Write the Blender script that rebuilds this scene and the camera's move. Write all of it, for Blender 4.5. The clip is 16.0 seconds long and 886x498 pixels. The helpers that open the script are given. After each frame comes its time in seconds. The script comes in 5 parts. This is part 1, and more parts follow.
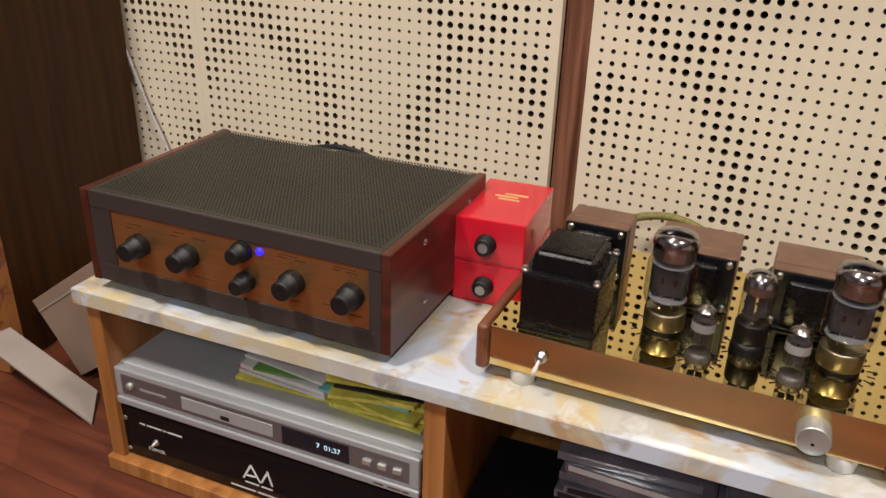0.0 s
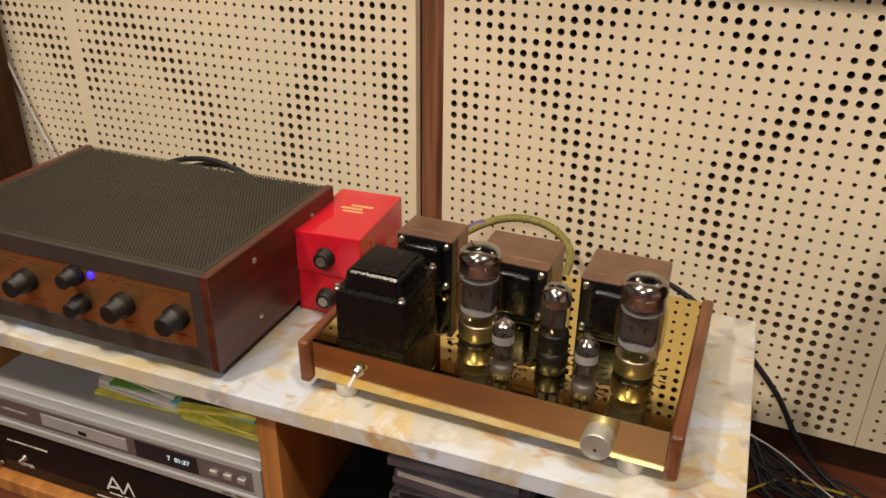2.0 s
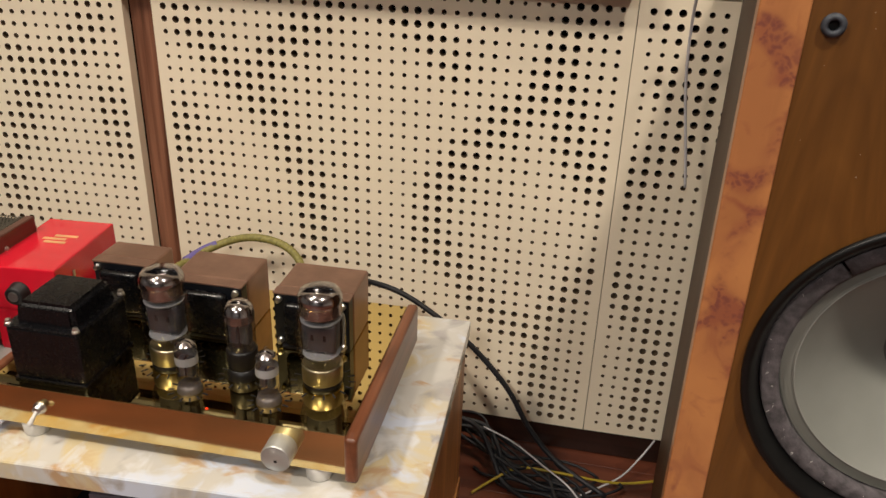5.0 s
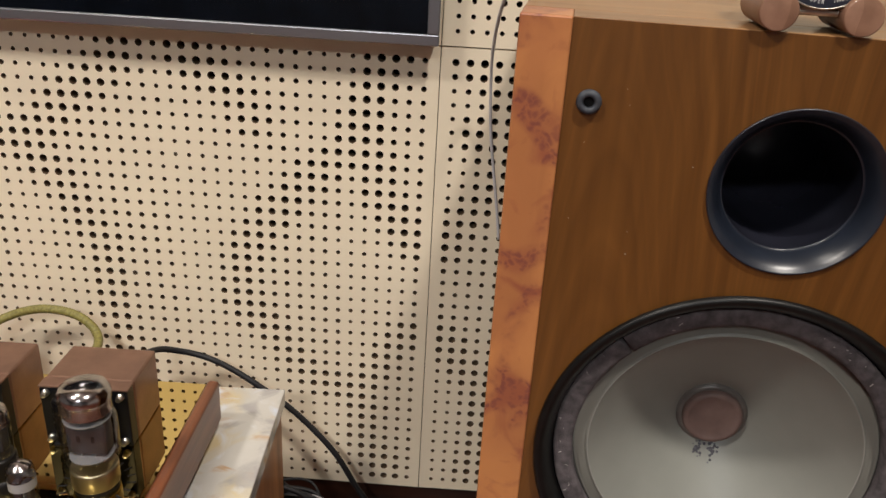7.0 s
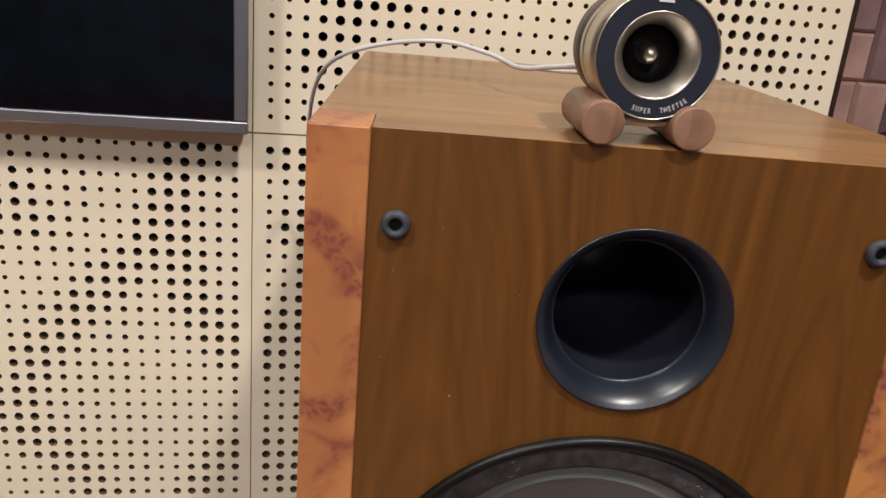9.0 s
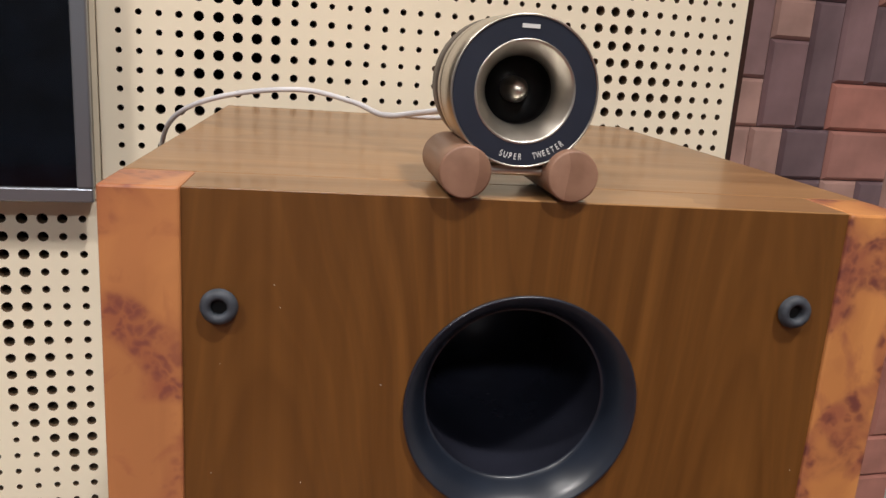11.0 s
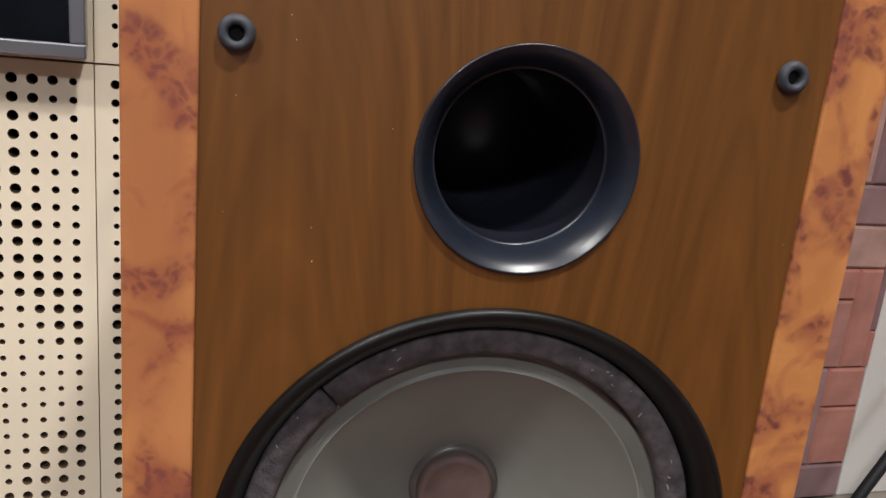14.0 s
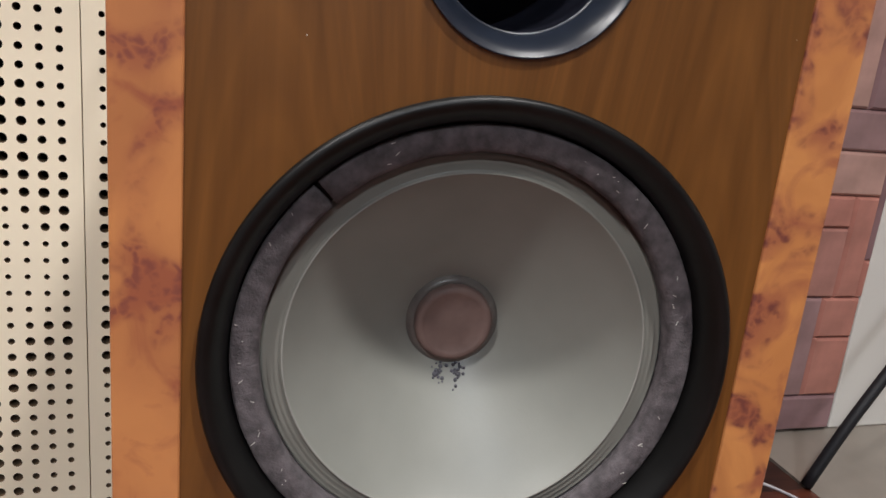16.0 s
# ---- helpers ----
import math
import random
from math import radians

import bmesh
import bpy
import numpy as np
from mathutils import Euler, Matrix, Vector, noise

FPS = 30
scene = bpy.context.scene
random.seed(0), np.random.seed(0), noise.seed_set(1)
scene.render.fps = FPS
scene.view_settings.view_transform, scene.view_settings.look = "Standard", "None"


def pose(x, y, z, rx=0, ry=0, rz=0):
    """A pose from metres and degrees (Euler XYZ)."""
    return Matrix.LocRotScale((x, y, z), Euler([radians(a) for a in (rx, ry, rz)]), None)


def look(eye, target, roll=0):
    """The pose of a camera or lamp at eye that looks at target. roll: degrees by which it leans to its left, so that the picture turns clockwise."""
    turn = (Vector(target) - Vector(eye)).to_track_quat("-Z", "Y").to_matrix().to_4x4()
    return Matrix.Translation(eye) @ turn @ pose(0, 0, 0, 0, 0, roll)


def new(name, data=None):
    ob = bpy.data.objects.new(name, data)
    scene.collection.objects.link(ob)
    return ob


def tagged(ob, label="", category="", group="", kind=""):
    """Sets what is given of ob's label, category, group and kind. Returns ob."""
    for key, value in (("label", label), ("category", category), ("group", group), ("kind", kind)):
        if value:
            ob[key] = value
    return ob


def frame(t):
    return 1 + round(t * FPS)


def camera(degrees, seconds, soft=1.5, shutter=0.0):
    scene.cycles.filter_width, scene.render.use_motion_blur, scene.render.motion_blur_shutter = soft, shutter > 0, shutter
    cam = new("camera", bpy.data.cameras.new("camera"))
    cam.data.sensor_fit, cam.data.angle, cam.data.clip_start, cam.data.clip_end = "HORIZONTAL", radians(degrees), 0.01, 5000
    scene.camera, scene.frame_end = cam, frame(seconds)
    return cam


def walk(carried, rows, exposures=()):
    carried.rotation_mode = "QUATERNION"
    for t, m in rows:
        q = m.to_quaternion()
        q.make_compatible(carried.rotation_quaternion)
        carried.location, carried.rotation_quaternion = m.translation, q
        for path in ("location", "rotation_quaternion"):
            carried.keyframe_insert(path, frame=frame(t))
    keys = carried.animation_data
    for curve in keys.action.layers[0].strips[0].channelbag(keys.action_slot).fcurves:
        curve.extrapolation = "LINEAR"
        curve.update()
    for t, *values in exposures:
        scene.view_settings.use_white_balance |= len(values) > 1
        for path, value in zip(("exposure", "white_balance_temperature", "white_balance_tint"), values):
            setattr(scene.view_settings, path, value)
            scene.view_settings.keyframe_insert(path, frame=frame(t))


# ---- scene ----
cam = camera(58.0, 16.0)
PATH = [
    (0, (0.082, -0.003, 0.698), (-0.679, 1.636, -0.159), 1.8),
    (0.5, (0.139, 0.024, 0.724), (-0.653, 1.642, -0.145), 1.5),
    (1, (0.184, 0.038, 0.738), (-0.614, 1.647, -0.142), 0.9),
    (1.5, (0.215, 0.051, 0.745), (-0.536, 1.671, -0.156), 0.2),
    (2, (0.23, 0.059, 0.748), (-0.476, 1.696, -0.16), 0.7),
    (2.5, (0.257, 0.056, 0.756), (-0.416, 1.708, -0.148), 1.6),
    (3, (0.289, 0.059, 0.765), (-0.338, 1.734, -0.13), 1.8),
    (3.2, (0.299, 0.061, 0.767), (-0.308, 1.748, -0.119), 1.6),
    (5.5, (0.405, 0.112, 0.751), (0.133, 1.901, -0.1), 2.5),
    (6, (0.423, 0.134, 0.775), (0.227, 1.939, -0.064), 2.8),
    (6.5, (0.439, 0.15, 0.781), (0.312, 1.972, -0.034), 3.0),
    (7, (0.45, 0.167, 0.779), (0.399, 2.0, -0.02), 3.4),
    (7.5, (0.461, 0.196, 0.783), (0.489, 2.038, 0.006), 3.6),
    (8, (0.468, 0.217, 0.787), (0.579, 2.069, 0.04), 3.8),
    (8.5, (0.479, 0.24, 0.79), (0.688, 2.101, 0.087), 4.5),
    (9, (0.483, 0.261, 0.793), (0.78, 2.132, 0.15), 5.0),
    (9.5, (0.499, 0.291, 0.79), (0.873, 2.165, 0.2), 4.5),
    (9.7, (0.512, 0.298, 0.789), (0.92, 2.172, 0.223), 4.6),
    (11.8, (0.528, 0.331, 0.765), (1.036, 2.205, 0.285), 3.7),
    (12, (0.527, 0.329, 0.759), (1.04, 2.202, 0.279), 3.7),
    (12.5, (0.522, 0.321, 0.74), (1.045, 2.187, 0.243), 3.9),
    (13, (0.516, 0.308, 0.711), (1.054, 2.165, 0.199), 4.6),
    (13.5, (0.51, 0.304, 0.693), (1.055, 2.161, 0.191), 5.1),
    (14, (0.51, 0.296, 0.677), (1.07, 2.151, 0.18), 5.5),
    (14.5, (0.512, 0.293, 0.657), (1.09, 2.14, 0.153), 5.7),
    (15, (0.505, 0.294, 0.628), (1.095, 2.137, 0.123), 5.6),
    (15.5, (0.5, 0.293, 0.604), (1.087, 2.134, 0.086), 5.6),
    (16, (0.511, 0.287, 0.587), (1.096, 2.122, 0.05), 5.9),
]
# the clip's own white balance drifts to yellow and back
BALANCE = [(0, -0.27, 6800, 10), (1, -0.27, 6850, 10), (1.5, -0.29, 7250, 10), (2, -0.33, 8000, 10), (2.5, -0.35, 8500, 10), (3.2, -0.35, 8800, 10), (5.3, -0.28, 7050, 10), (7, -0.22, 6800, 10), (9, -0.1, 6550, 10), (12, -0.06, 6400, 10), (14, 0.06, 6300, 10), (16, 0.07, 6250, 10)]
walk(cam, [(t, look(eye, target, roll)) for t, eye, target, roll in PATH], BALANCE)

# exposure and light -----------------------------------------------------
FLOOR = -0.022
scene.view_settings.exposure = 0.0


def downlight(x, y, z, watts, colour, size, spread):
    """A round recessed ceiling lamp: white trim ring, glowing disc and its light."""
    lamp = bpy.data.lights.new("downlight_lamp", "AREA")
    lamp.shape, lamp.size, lamp.energy, lamp.color, lamp.spread = "DISK", size, watts, colour, radians(spread)
    new("downlight_lamp", lamp).matrix_world = pose(x, y, z - 0.012)


downlight(0.95, -0.2, 2.5, 30, (1.0, 0.95, 0.9), 0.16, 140)
downlight(-0.45, 0.4, 2.5, 5.5, (1.0, 0.95, 0.9), 0.2, 140)
downlight(-0.85, -0.45, 2.5, 38, (1.0, 0.95, 0.9), 0.26, 140)
downlight(0.05, -2.2, 2.5, 56, (0.9, 0.95, 1.0), 0.4, 150)
world = bpy.data.worlds.new("world")
scene.world = world
world.use_nodes = True
world.node_tree.nodes["Background"].inputs[0].default_value = (0.5, 0.5, 0.5, 1)
world.node_tree.nodes["Background"].inputs[1].default_value = 0.001


# materials ----------------------------------------------------------------
def mat(name, colour, rough=0.5, metal=0.0, vary=0.12, scale=30, bump=0.0, bump_scale=200, stretch=(1, 1, 1), coat=0.0, second=None, spec=0.5, detail=4.0, gloss_vary=0.1):
    """A principled surface whose colour and gloss vary at two scales, with fine relief."""
    m = bpy.data.materials.new(name)
    m.use_nodes = True
    nt = m.node_tree
    p = nt.nodes["Principled BSDF"]
    p.inputs["Metallic"].default_value, p.inputs["Coat Weight"].default_value = metal, coat
    p.inputs["Specular IOR Level"].default_value = spec
    tc, mp = nt.nodes.new("ShaderNodeTexCoord"), nt.nodes.new("ShaderNodeMapping")
    mp.inputs["Scale"].default_value = stretch
    nt.links.new(tc.outputs["Object"], mp.inputs[0])
    big, fine = nt.nodes.new("ShaderNodeTexNoise"), nt.nodes.new("ShaderNodeTexNoise")
    big.inputs["Scale"].default_value, big.inputs["Detail"].default_value = scale, detail
    fine.inputs["Scale"].default_value, fine.inputs["Detail"].default_value = bump_scale, 3
    for n in (big, fine):
        nt.links.new(mp.outputs[0], n.inputs["Vector"])
    ramp = nt.nodes.new("ShaderNodeValToRGB")
    c = Vector(colour[:3])
    d = Vector(second[:3]) if second else c * (1 - 2 * vary)
    ramp.color_ramp.elements[0].position, ramp.color_ramp.elements[1].position = 0.32, 0.68
    ramp.color_ramp.elements[0].color, ramp.color_ramp.elements[1].color = (*d, 1), (*(c * (1 + 0.5 * vary)), 1)
    nt.links.new(big.outputs["Fac"], ramp.inputs[0])
    nt.links.new(ramp.outputs[0], p.inputs["Base Color"])
    rr = nt.nodes.new("ShaderNodeMapRange")
    rr.inputs["To Min"].default_value, rr.inputs["To Max"].default_value = max(0.0, rough - gloss_vary * rough), min(1.0, rough + gloss_vary * rough)
    nt.links.new(fine.outputs["Fac"], rr.inputs["Value"])
    nt.links.new(rr.outputs[0], p.inputs["Roughness"])
    if bump:
        b = nt.nodes.new("ShaderNodeBump")
        b.inputs["Strength"].default_value, b.inputs["Distance"].default_value = bump, 0.001
        nt.links.new(fine.outputs["Fac"], b.inputs["Height"])
        nt.links.new(b.outputs[0], p.inputs["Normal"])
    return m


def wood(name, dark, light, rough=0.35, grain=(60, 60, 4), coat=0.1, bump=0.08, wave=3.0, lines=0.8, figure=1.0):
    """Wood with long grain along z of the given stretch: fine fibres over broad figure."""
    m = mat(name, light, rough, second=dark, scale=1.0, stretch=grain, bump=bump, bump_scale=6, coat=coat, detail=8)
    nt = m.node_tree
    p = nt.nodes["Principled BSDF"]
    ramp = [n for n in nt.nodes if n.type == "VALTORGB"][0]
    tc = [n for n in nt.nodes if n.type == "TEX_COORD"][0]
    mp2, fig = nt.nodes.new("ShaderNodeMapping"), nt.nodes.new("ShaderNodeTexNoise")
    mp2.inputs["Scale"].default_value = [g / 6 for g in grain]
    fig.inputs["Scale"].default_value, fig.inputs["Detail"].default_value, fig.inputs["Distortion"].default_value = wave, 2, 1.2
    nt.links.new(tc.outputs["Object"], mp2.inputs[0])
    nt.links.new(mp2.outputs[0], fig.inputs["Vector"])
    mix = nt.nodes.new("ShaderNodeMix")
    mix.data_type, mix.blend_type = "RGBA", "MULTIPLY"
    r2 = nt.nodes.new("ShaderNodeValToRGB")
    r2.color_ramp.elements[0].position, r2.color_ramp.elements[1].position = 0.3, 0.7
    r2.color_ramp.elements[0].color, r2.color_ramp.elements[1].color = (0.8, 0.77, 0.73, 1), (1.06, 1.05, 1.04, 1)
    nt.links.new(fig.outputs["Fac"], r2.inputs[0])
    mix.inputs["Factor"].default_value = figure
    nt.links.new(ramp.outputs[0], mix.inputs["A"])
    nt.links.new(r2.outputs[0], mix.inputs["B"])
    # cathedral lines: warped bands along the grain
    mp3, wv, r3, mix3 = (nt.nodes.new(k) for k in ("ShaderNodeMapping", "ShaderNodeTexWave", "ShaderNodeValToRGB", "ShaderNodeMix"))
    mp3.inputs["Scale"].default_value = [g / 12 if g > 20 else g / 10 for g in grain]
    wv.wave_profile = "SAW"
    wv.inputs["Scale"].default_value, wv.inputs["Distortion"].default_value, wv.inputs["Detail"].default_value, wv.inputs["Detail Scale"].default_value = 4.0, 5.0, 3.0, 0.7
    r3.color_ramp.elements[0].color, r3.color_ramp.elements[1].color = (0.8, 0.75, 0.7, 1), (1.06, 1.05, 1.04, 1)
    nt.links.new(tc.outputs["Object"], mp3.inputs[0])
    nt.links.new(mp3.outputs[0], wv.inputs["Vector"])
    nt.links.new(wv.outputs["Fac"], r3.inputs[0])
    mix3.data_type, mix3.blend_type = "RGBA", "MULTIPLY"
    mix3.inputs["Factor"].default_value = lines
    nt.links.new(mix.outputs["Result"], mix3.inputs["A"])
    nt.links.new(r3.outputs[0], mix3.inputs["B"])
    nt.links.new(mix3.outputs["Result"], p.inputs["Base Color"])
    return m


def bookmatched(name, dark, light, rough, coat, middle, apex):
    """Two mirrored veneer leaves: nested arches up each leaf, running together into fine straight lines at the seam."""
    m = mat(name, light, rough, second=dark, scale=1.0, stretch=(120, 120, 3), bump=0.04, bump_scale=6, coat=coat, detail=8)
    nt = m.node_tree
    p = nt.nodes["Principled BSDF"]
    tc = [n for n in nt.nodes if n.type == "TEX_COORD"][0]
    last = p.inputs["Base Color"].links[0].from_socket
    xyz = nt.nodes.new("ShaderNodeSeparateXYZ")
    nt.links.new(tc.outputs["Object"], xyz.inputs[0])

    def calc(op, a, b=None):
        n = nt.nodes.new("ShaderNodeMath")
        n.operation = op
        for k, v in enumerate((a, b)):
            if v is None:
                continue
            if isinstance(v, (int, float)):
                n.inputs[k].default_value = v
            else:
                nt.links.new(v, n.inputs[k])
        return n.outputs[0]

    warp = nt.nodes.new("ShaderNodeTexNoise")
    mp = nt.nodes.new("ShaderNodeMapping")
    mp.inputs["Scale"].default_value = (14, 14, 3.5)
    nt.links.new(tc.outputs["Object"], mp.inputs[0])
    nt.links.new(mp.outputs[0], warp.inputs["Vector"])
    warp.inputs["Scale"].default_value, warp.inputs["Detail"].default_value = 1.0, 2.5
    sway = calc("MULTIPLY", calc("SUBTRACT", warp.outputs["Fac"], 0.5), 0.035)
    p.inputs["Coat Roughness"].default_value, p.inputs["Specular IOR Level"].default_value = 0.3, 0.45
    u = calc("SUBTRACT", calc("ABSOLUTE", calc("ADD", calc("SUBTRACT", xyz.outputs["X"], middle), sway)), apex)
    steep = calc("SUBTRACT", calc("POWER", calc("ADD", calc("MULTIPLY", u, u), 0.0019), 0.5), 0.044)
    arch = calc("ADD", calc("MULTIPLY", steep, 15.0), calc("ADD", xyz.outputs["Z"], calc("MULTIPLY", sway, 5.0)))
    for freq, low, gain, amount in ((13.0, (0.7, 0.66, 0.6), (1.2, 1.19, 1.18), 0.58), (44.0, (0.8, 0.77, 0.72), (1.08, 1.08, 1.08), 0.24)):
        lines, ramp, mix = (nt.nodes.new(k) for k in ("ShaderNodeTexNoise", "ShaderNodeValToRGB", "ShaderNodeMix"))
        lines.noise_dimensions = "1D"
        lines.inputs["Scale"].default_value, lines.inputs["Detail"].default_value = freq, 2.0
        nt.links.new(arch, lines.inputs["W"])
        ramp.color_ramp.elements[0].position, ramp.color_ramp.elements[1].position = 0.28, 0.72
        ramp.color_ramp.elements[0].color, ramp.color_ramp.elements[1].color = (*low, 1), (*gain, 1)
        nt.links.new(lines.outputs["Fac"], ramp.inputs[0])
        mix.data_type, mix.blend_type = "RGBA", "MULTIPLY"
        mix.inputs["Factor"].default_value = amount
        nt.links.new(last, mix.inputs["A"])
        nt.links.new(ramp.outputs[0], mix.inputs["B"])
        last = mix.outputs["Result"]
    nt.links.new(last, p.inputs["Base Color"])
    return m


def burl(name, base, pale, stain, eye, rough, coat, cluster, reach, eyes):
    """Burl: swirling orange ground with reddish stains and clusters of small dark eyes."""
    m = layered(name, base, [(pale, 15, 0.45, 0.66, 1.4, (1, 1, 0.6)), (stain, 24, 0.56, 0.74, 2.2, (1, 1, 0.8))], rough, coat, 0.04)
    nt = m.node_tree
    p = nt.nodes["Principled BSDF"]
    tc = [n for n in nt.nodes if n.type == "TEX_COORD"][0]
    last = p.inputs["Base Color"].links[0].from_socket
    where, bend, shift, cells = (nt.nodes.new(k) for k in ("ShaderNodeTexNoise", "ShaderNodeTexNoise", "ShaderNodeMix", "ShaderNodeTexVoronoi"))
    where.inputs["Scale"].default_value, where.inputs["Detail"].default_value, where.inputs["Distortion"].default_value = cluster, 2.0, 0.6
    bend.inputs["Scale"].default_value, bend.inputs["Detail"].default_value = 60, 3
    shift.data_type, shift.blend_type = "RGBA", "LINEAR_LIGHT"
    shift.inputs["Factor"].default_value = 0.016
    cells.inputs["Scale"].default_value = eyes
    nt.links.new(tc.outputs["Object"], where.inputs["Vector"])
    nt.links.new(tc.outputs["Object"], bend.inputs["Vector"])
    nt.links.new(tc.outputs["Object"], shift.inputs["A"])
    nt.links.new(bend.outputs["Color"], shift.inputs["B"])
    nt.links.new(shift.outputs["Result"], cells.inputs["Vector"])
    for source, low, high, colour in ((None, reach - 0.03, reach + 0.14, stain), (cells, 0.62, 0.2, eye)):
        near_by, mix = nt.nodes.new("ShaderNodeMapRange"), nt.nodes.new("ShaderNodeMix")
        near_by.inputs["From Min"].default_value, near_by.inputs["From Max"].default_value = (reach, reach + 0.07) if source else (low, high)
        nt.links.new(where.outputs["Fac"], near_by.inputs["Value"])
        amount = near_by.outputs[0]
        if source:
            spot, both = nt.nodes.new("ShaderNodeMapRange"), nt.nodes.new("ShaderNodeMath")
            spot.inputs["From Min"].default_value, spot.inputs["From Max"].default_value = low, high
            nt.links.new(cells.outputs["Distance"], spot.inputs["Value"])
            both.operation = "MULTIPLY"
            nt.links.new(spot.outputs[0], both.inputs[0])
            nt.links.new(near_by.outputs[0], both.inputs[1])
            amount = both.outputs[0]
        mix.data_type = "RGBA"
        mix.inputs["B"].default_value = (*colour, 1)
        nt.links.new(amount, mix.inputs["Factor"])
        nt.links.new(last, mix.inputs["A"])
        last = mix.outputs["Result"]
    nt.links.new(last, p.inputs["Base Color"])
    return m


def layered(name, base, blotches, rough=0.3, coat=0.0, bump=0.0):
    """A base colour with blotches laid over it: each (colour, scale, low, high, distortion, stretch)."""
    m = mat(name, base, rough, vary=0.06, scale=12, bump=bump, bump_scale=300, coat=coat)
    nt = m.node_tree
    p = nt.nodes["Principled BSDF"]
    last = p.inputs["Base Color"].links[0].from_socket
    tc = [n for n in nt.nodes if n.type == "TEX_COORD"][0]
    for i, (colour, scale, low, high, distortion, stretch) in enumerate(blotches):
        mp, no, rm, mix = (nt.nodes.new(k) for k in ("ShaderNodeMapping", "ShaderNodeTexNoise", "ShaderNodeMapRange", "ShaderNodeMix"))
        mp.inputs["Location"].default_value = (3.7 * i + 1.3, 1.9 * i, 5.1 * i)
        mp.inputs["Scale"].default_value = stretch
        no.inputs["Scale"].default_value, no.inputs["Detail"].default_value, no.inputs["Distortion"].default_value = scale, 5, distortion
        rm.inputs["From Min"].default_value, rm.inputs["From Max"].default_value = low, high
        mix.data_type = "RGBA"
        mix.inputs["B"].default_value = (*colour, 1)
        nt.links.new(tc.outputs["Object"], mp.inputs[0])
        nt.links.new(mp.outputs[0], no.inputs["Vector"])
        nt.links.new(no.outputs["Fac"], rm.inputs["Value"])
        nt.links.new(rm.outputs[0], mix.inputs["Factor"])
        nt.links.new(last, mix.inputs["A"])
        last = mix.outputs["Result"]
    nt.links.new(last, p.inputs["Base Color"])
    return m


def glow(name, colour, strength):
    m = bpy.data.materials.new(name)
    m.use_nodes = True
    p = m.node_tree.nodes["Principled BSDF"]
    p.inputs["Base Color"].default_value = (*colour, 1)
    p.inputs["Emission Color"].default_value = (*colour, 1)
    p.inputs["Emission Strength"].default_value = strength
    return m


def clear_glass(name):
    """Thin blown glass: clear, with a gloss that grows towards the edges."""
    m = bpy.data.materials.new(name)
    m.use_nodes = True
    nt = m.node_tree
    nt.nodes.remove(nt.nodes["Principled BSDF"])
    clear, shine, mix, edge = (nt.nodes.new(k) for k in ("ShaderNodeBsdfTransparent", "ShaderNodeBsdfGlossy", "ShaderNodeMixShader", "ShaderNodeLayerWeight"))
    clear.inputs["Color"].default_value = (0.9, 0.9, 0.91, 1)
    shine.inputs["Roughness"].default_value = 0.03
    edge.inputs["Blend"].default_value = 0.18
    gain = nt.nodes.new("ShaderNodeMapRange")
    gain.inputs["To Min"].default_value, gain.inputs["To Max"].default_value = 0.075, 0.6
    nt.links.new(edge.outputs["Facing"], gain.inputs["Value"])
    nt.links.new(gain.outputs[0], mix.inputs[0])
    nt.links.new(clear.outputs[0], mix.inputs[1])
    nt.links.new(shine.outputs[0], mix.inputs[2])
    nt.links.new(mix.outputs[0], nt.nodes["Material Output"].inputs["Surface"])
    return m


def random_tint(m, colours):
    """Replaces the base colour by one that differs from piece to piece."""
    nt = m.node_tree
    p = nt.nodes["Principled BSDF"]
    old = p.inputs["Base Color"].links[0].from_socket
    info, ramp, mix = nt.nodes.new("ShaderNodeObjectInfo"), nt.nodes.new("ShaderNodeValToRGB"), nt.nodes.new("ShaderNodeMix")
    els = ramp.color_ramp.elements
    ramp.color_ramp.interpolation = "CONSTANT"
    while len(els) < len(colours):
        els.new(0.5)
    for i, c in enumerate(colours):
        els[i].position, els[i].color = i / len(colours), (*c, 1)
    mix.data_type, mix.blend_type = "RGBA", "MULTIPLY"
    mix.inputs["Factor"].default_value = 1.0
    nt.links.new(info.outputs["Random"], ramp.inputs[0])
    nt.links.new(old, mix.inputs["A"])
    nt.links.new(ramp.outputs[0], mix.inputs["B"])
    nt.links.new(mix.outputs["Result"], p.inputs["Base Color"])
    return m


CREAM = mat("cream_panel", (0.88, 0.775, 0.6), 0.42, vary=0.03, scale=5, bump=0.05, bump_scale=400)
# bore walls of the panels, coloured dark for the shade within the holes
BORE = mat("shaded_bore_wall", (0.16, 0.1, 0.055), 0.9, vary=0.1)
# flat black in place of the shade inside holes, slots and hollow cases
BLACK_VOID = mat("void_shade_black", (0.006, 0.005, 0.005), 0.95, vary=0.2)
BATTEN = wood("red_brown_batten", (0.14, 0.055, 0.032), (0.32, 0.145, 0.09), 0.4, (90, 90, 5))
BASEBOARD = wood("dark_baseboard", (0.016, 0.006, 0.004), (0.045, 0.016, 0.01), 0.35, (5, 60, 60))
FLOORWOOD = wood("red_wood_floor", (0.07, 0.018, 0.01), (0.16, 0.045, 0.023), 0.42, (5, 40, 40), 0.1)
PLASTER = mat("white_plaster", (0.72, 0.7, 0.66), 0.8, vary=0.03, scale=3, bump=0.1)
TILE = mat("beige_floor_tile", (0.3, 0.265, 0.225), 0.25, vary=0.12, scale=4)
OAK = wood("orange_plywood", (0.3, 0.115, 0.03), (0.5, 0.22, 0.07), 0.42, (40, 40, 4))
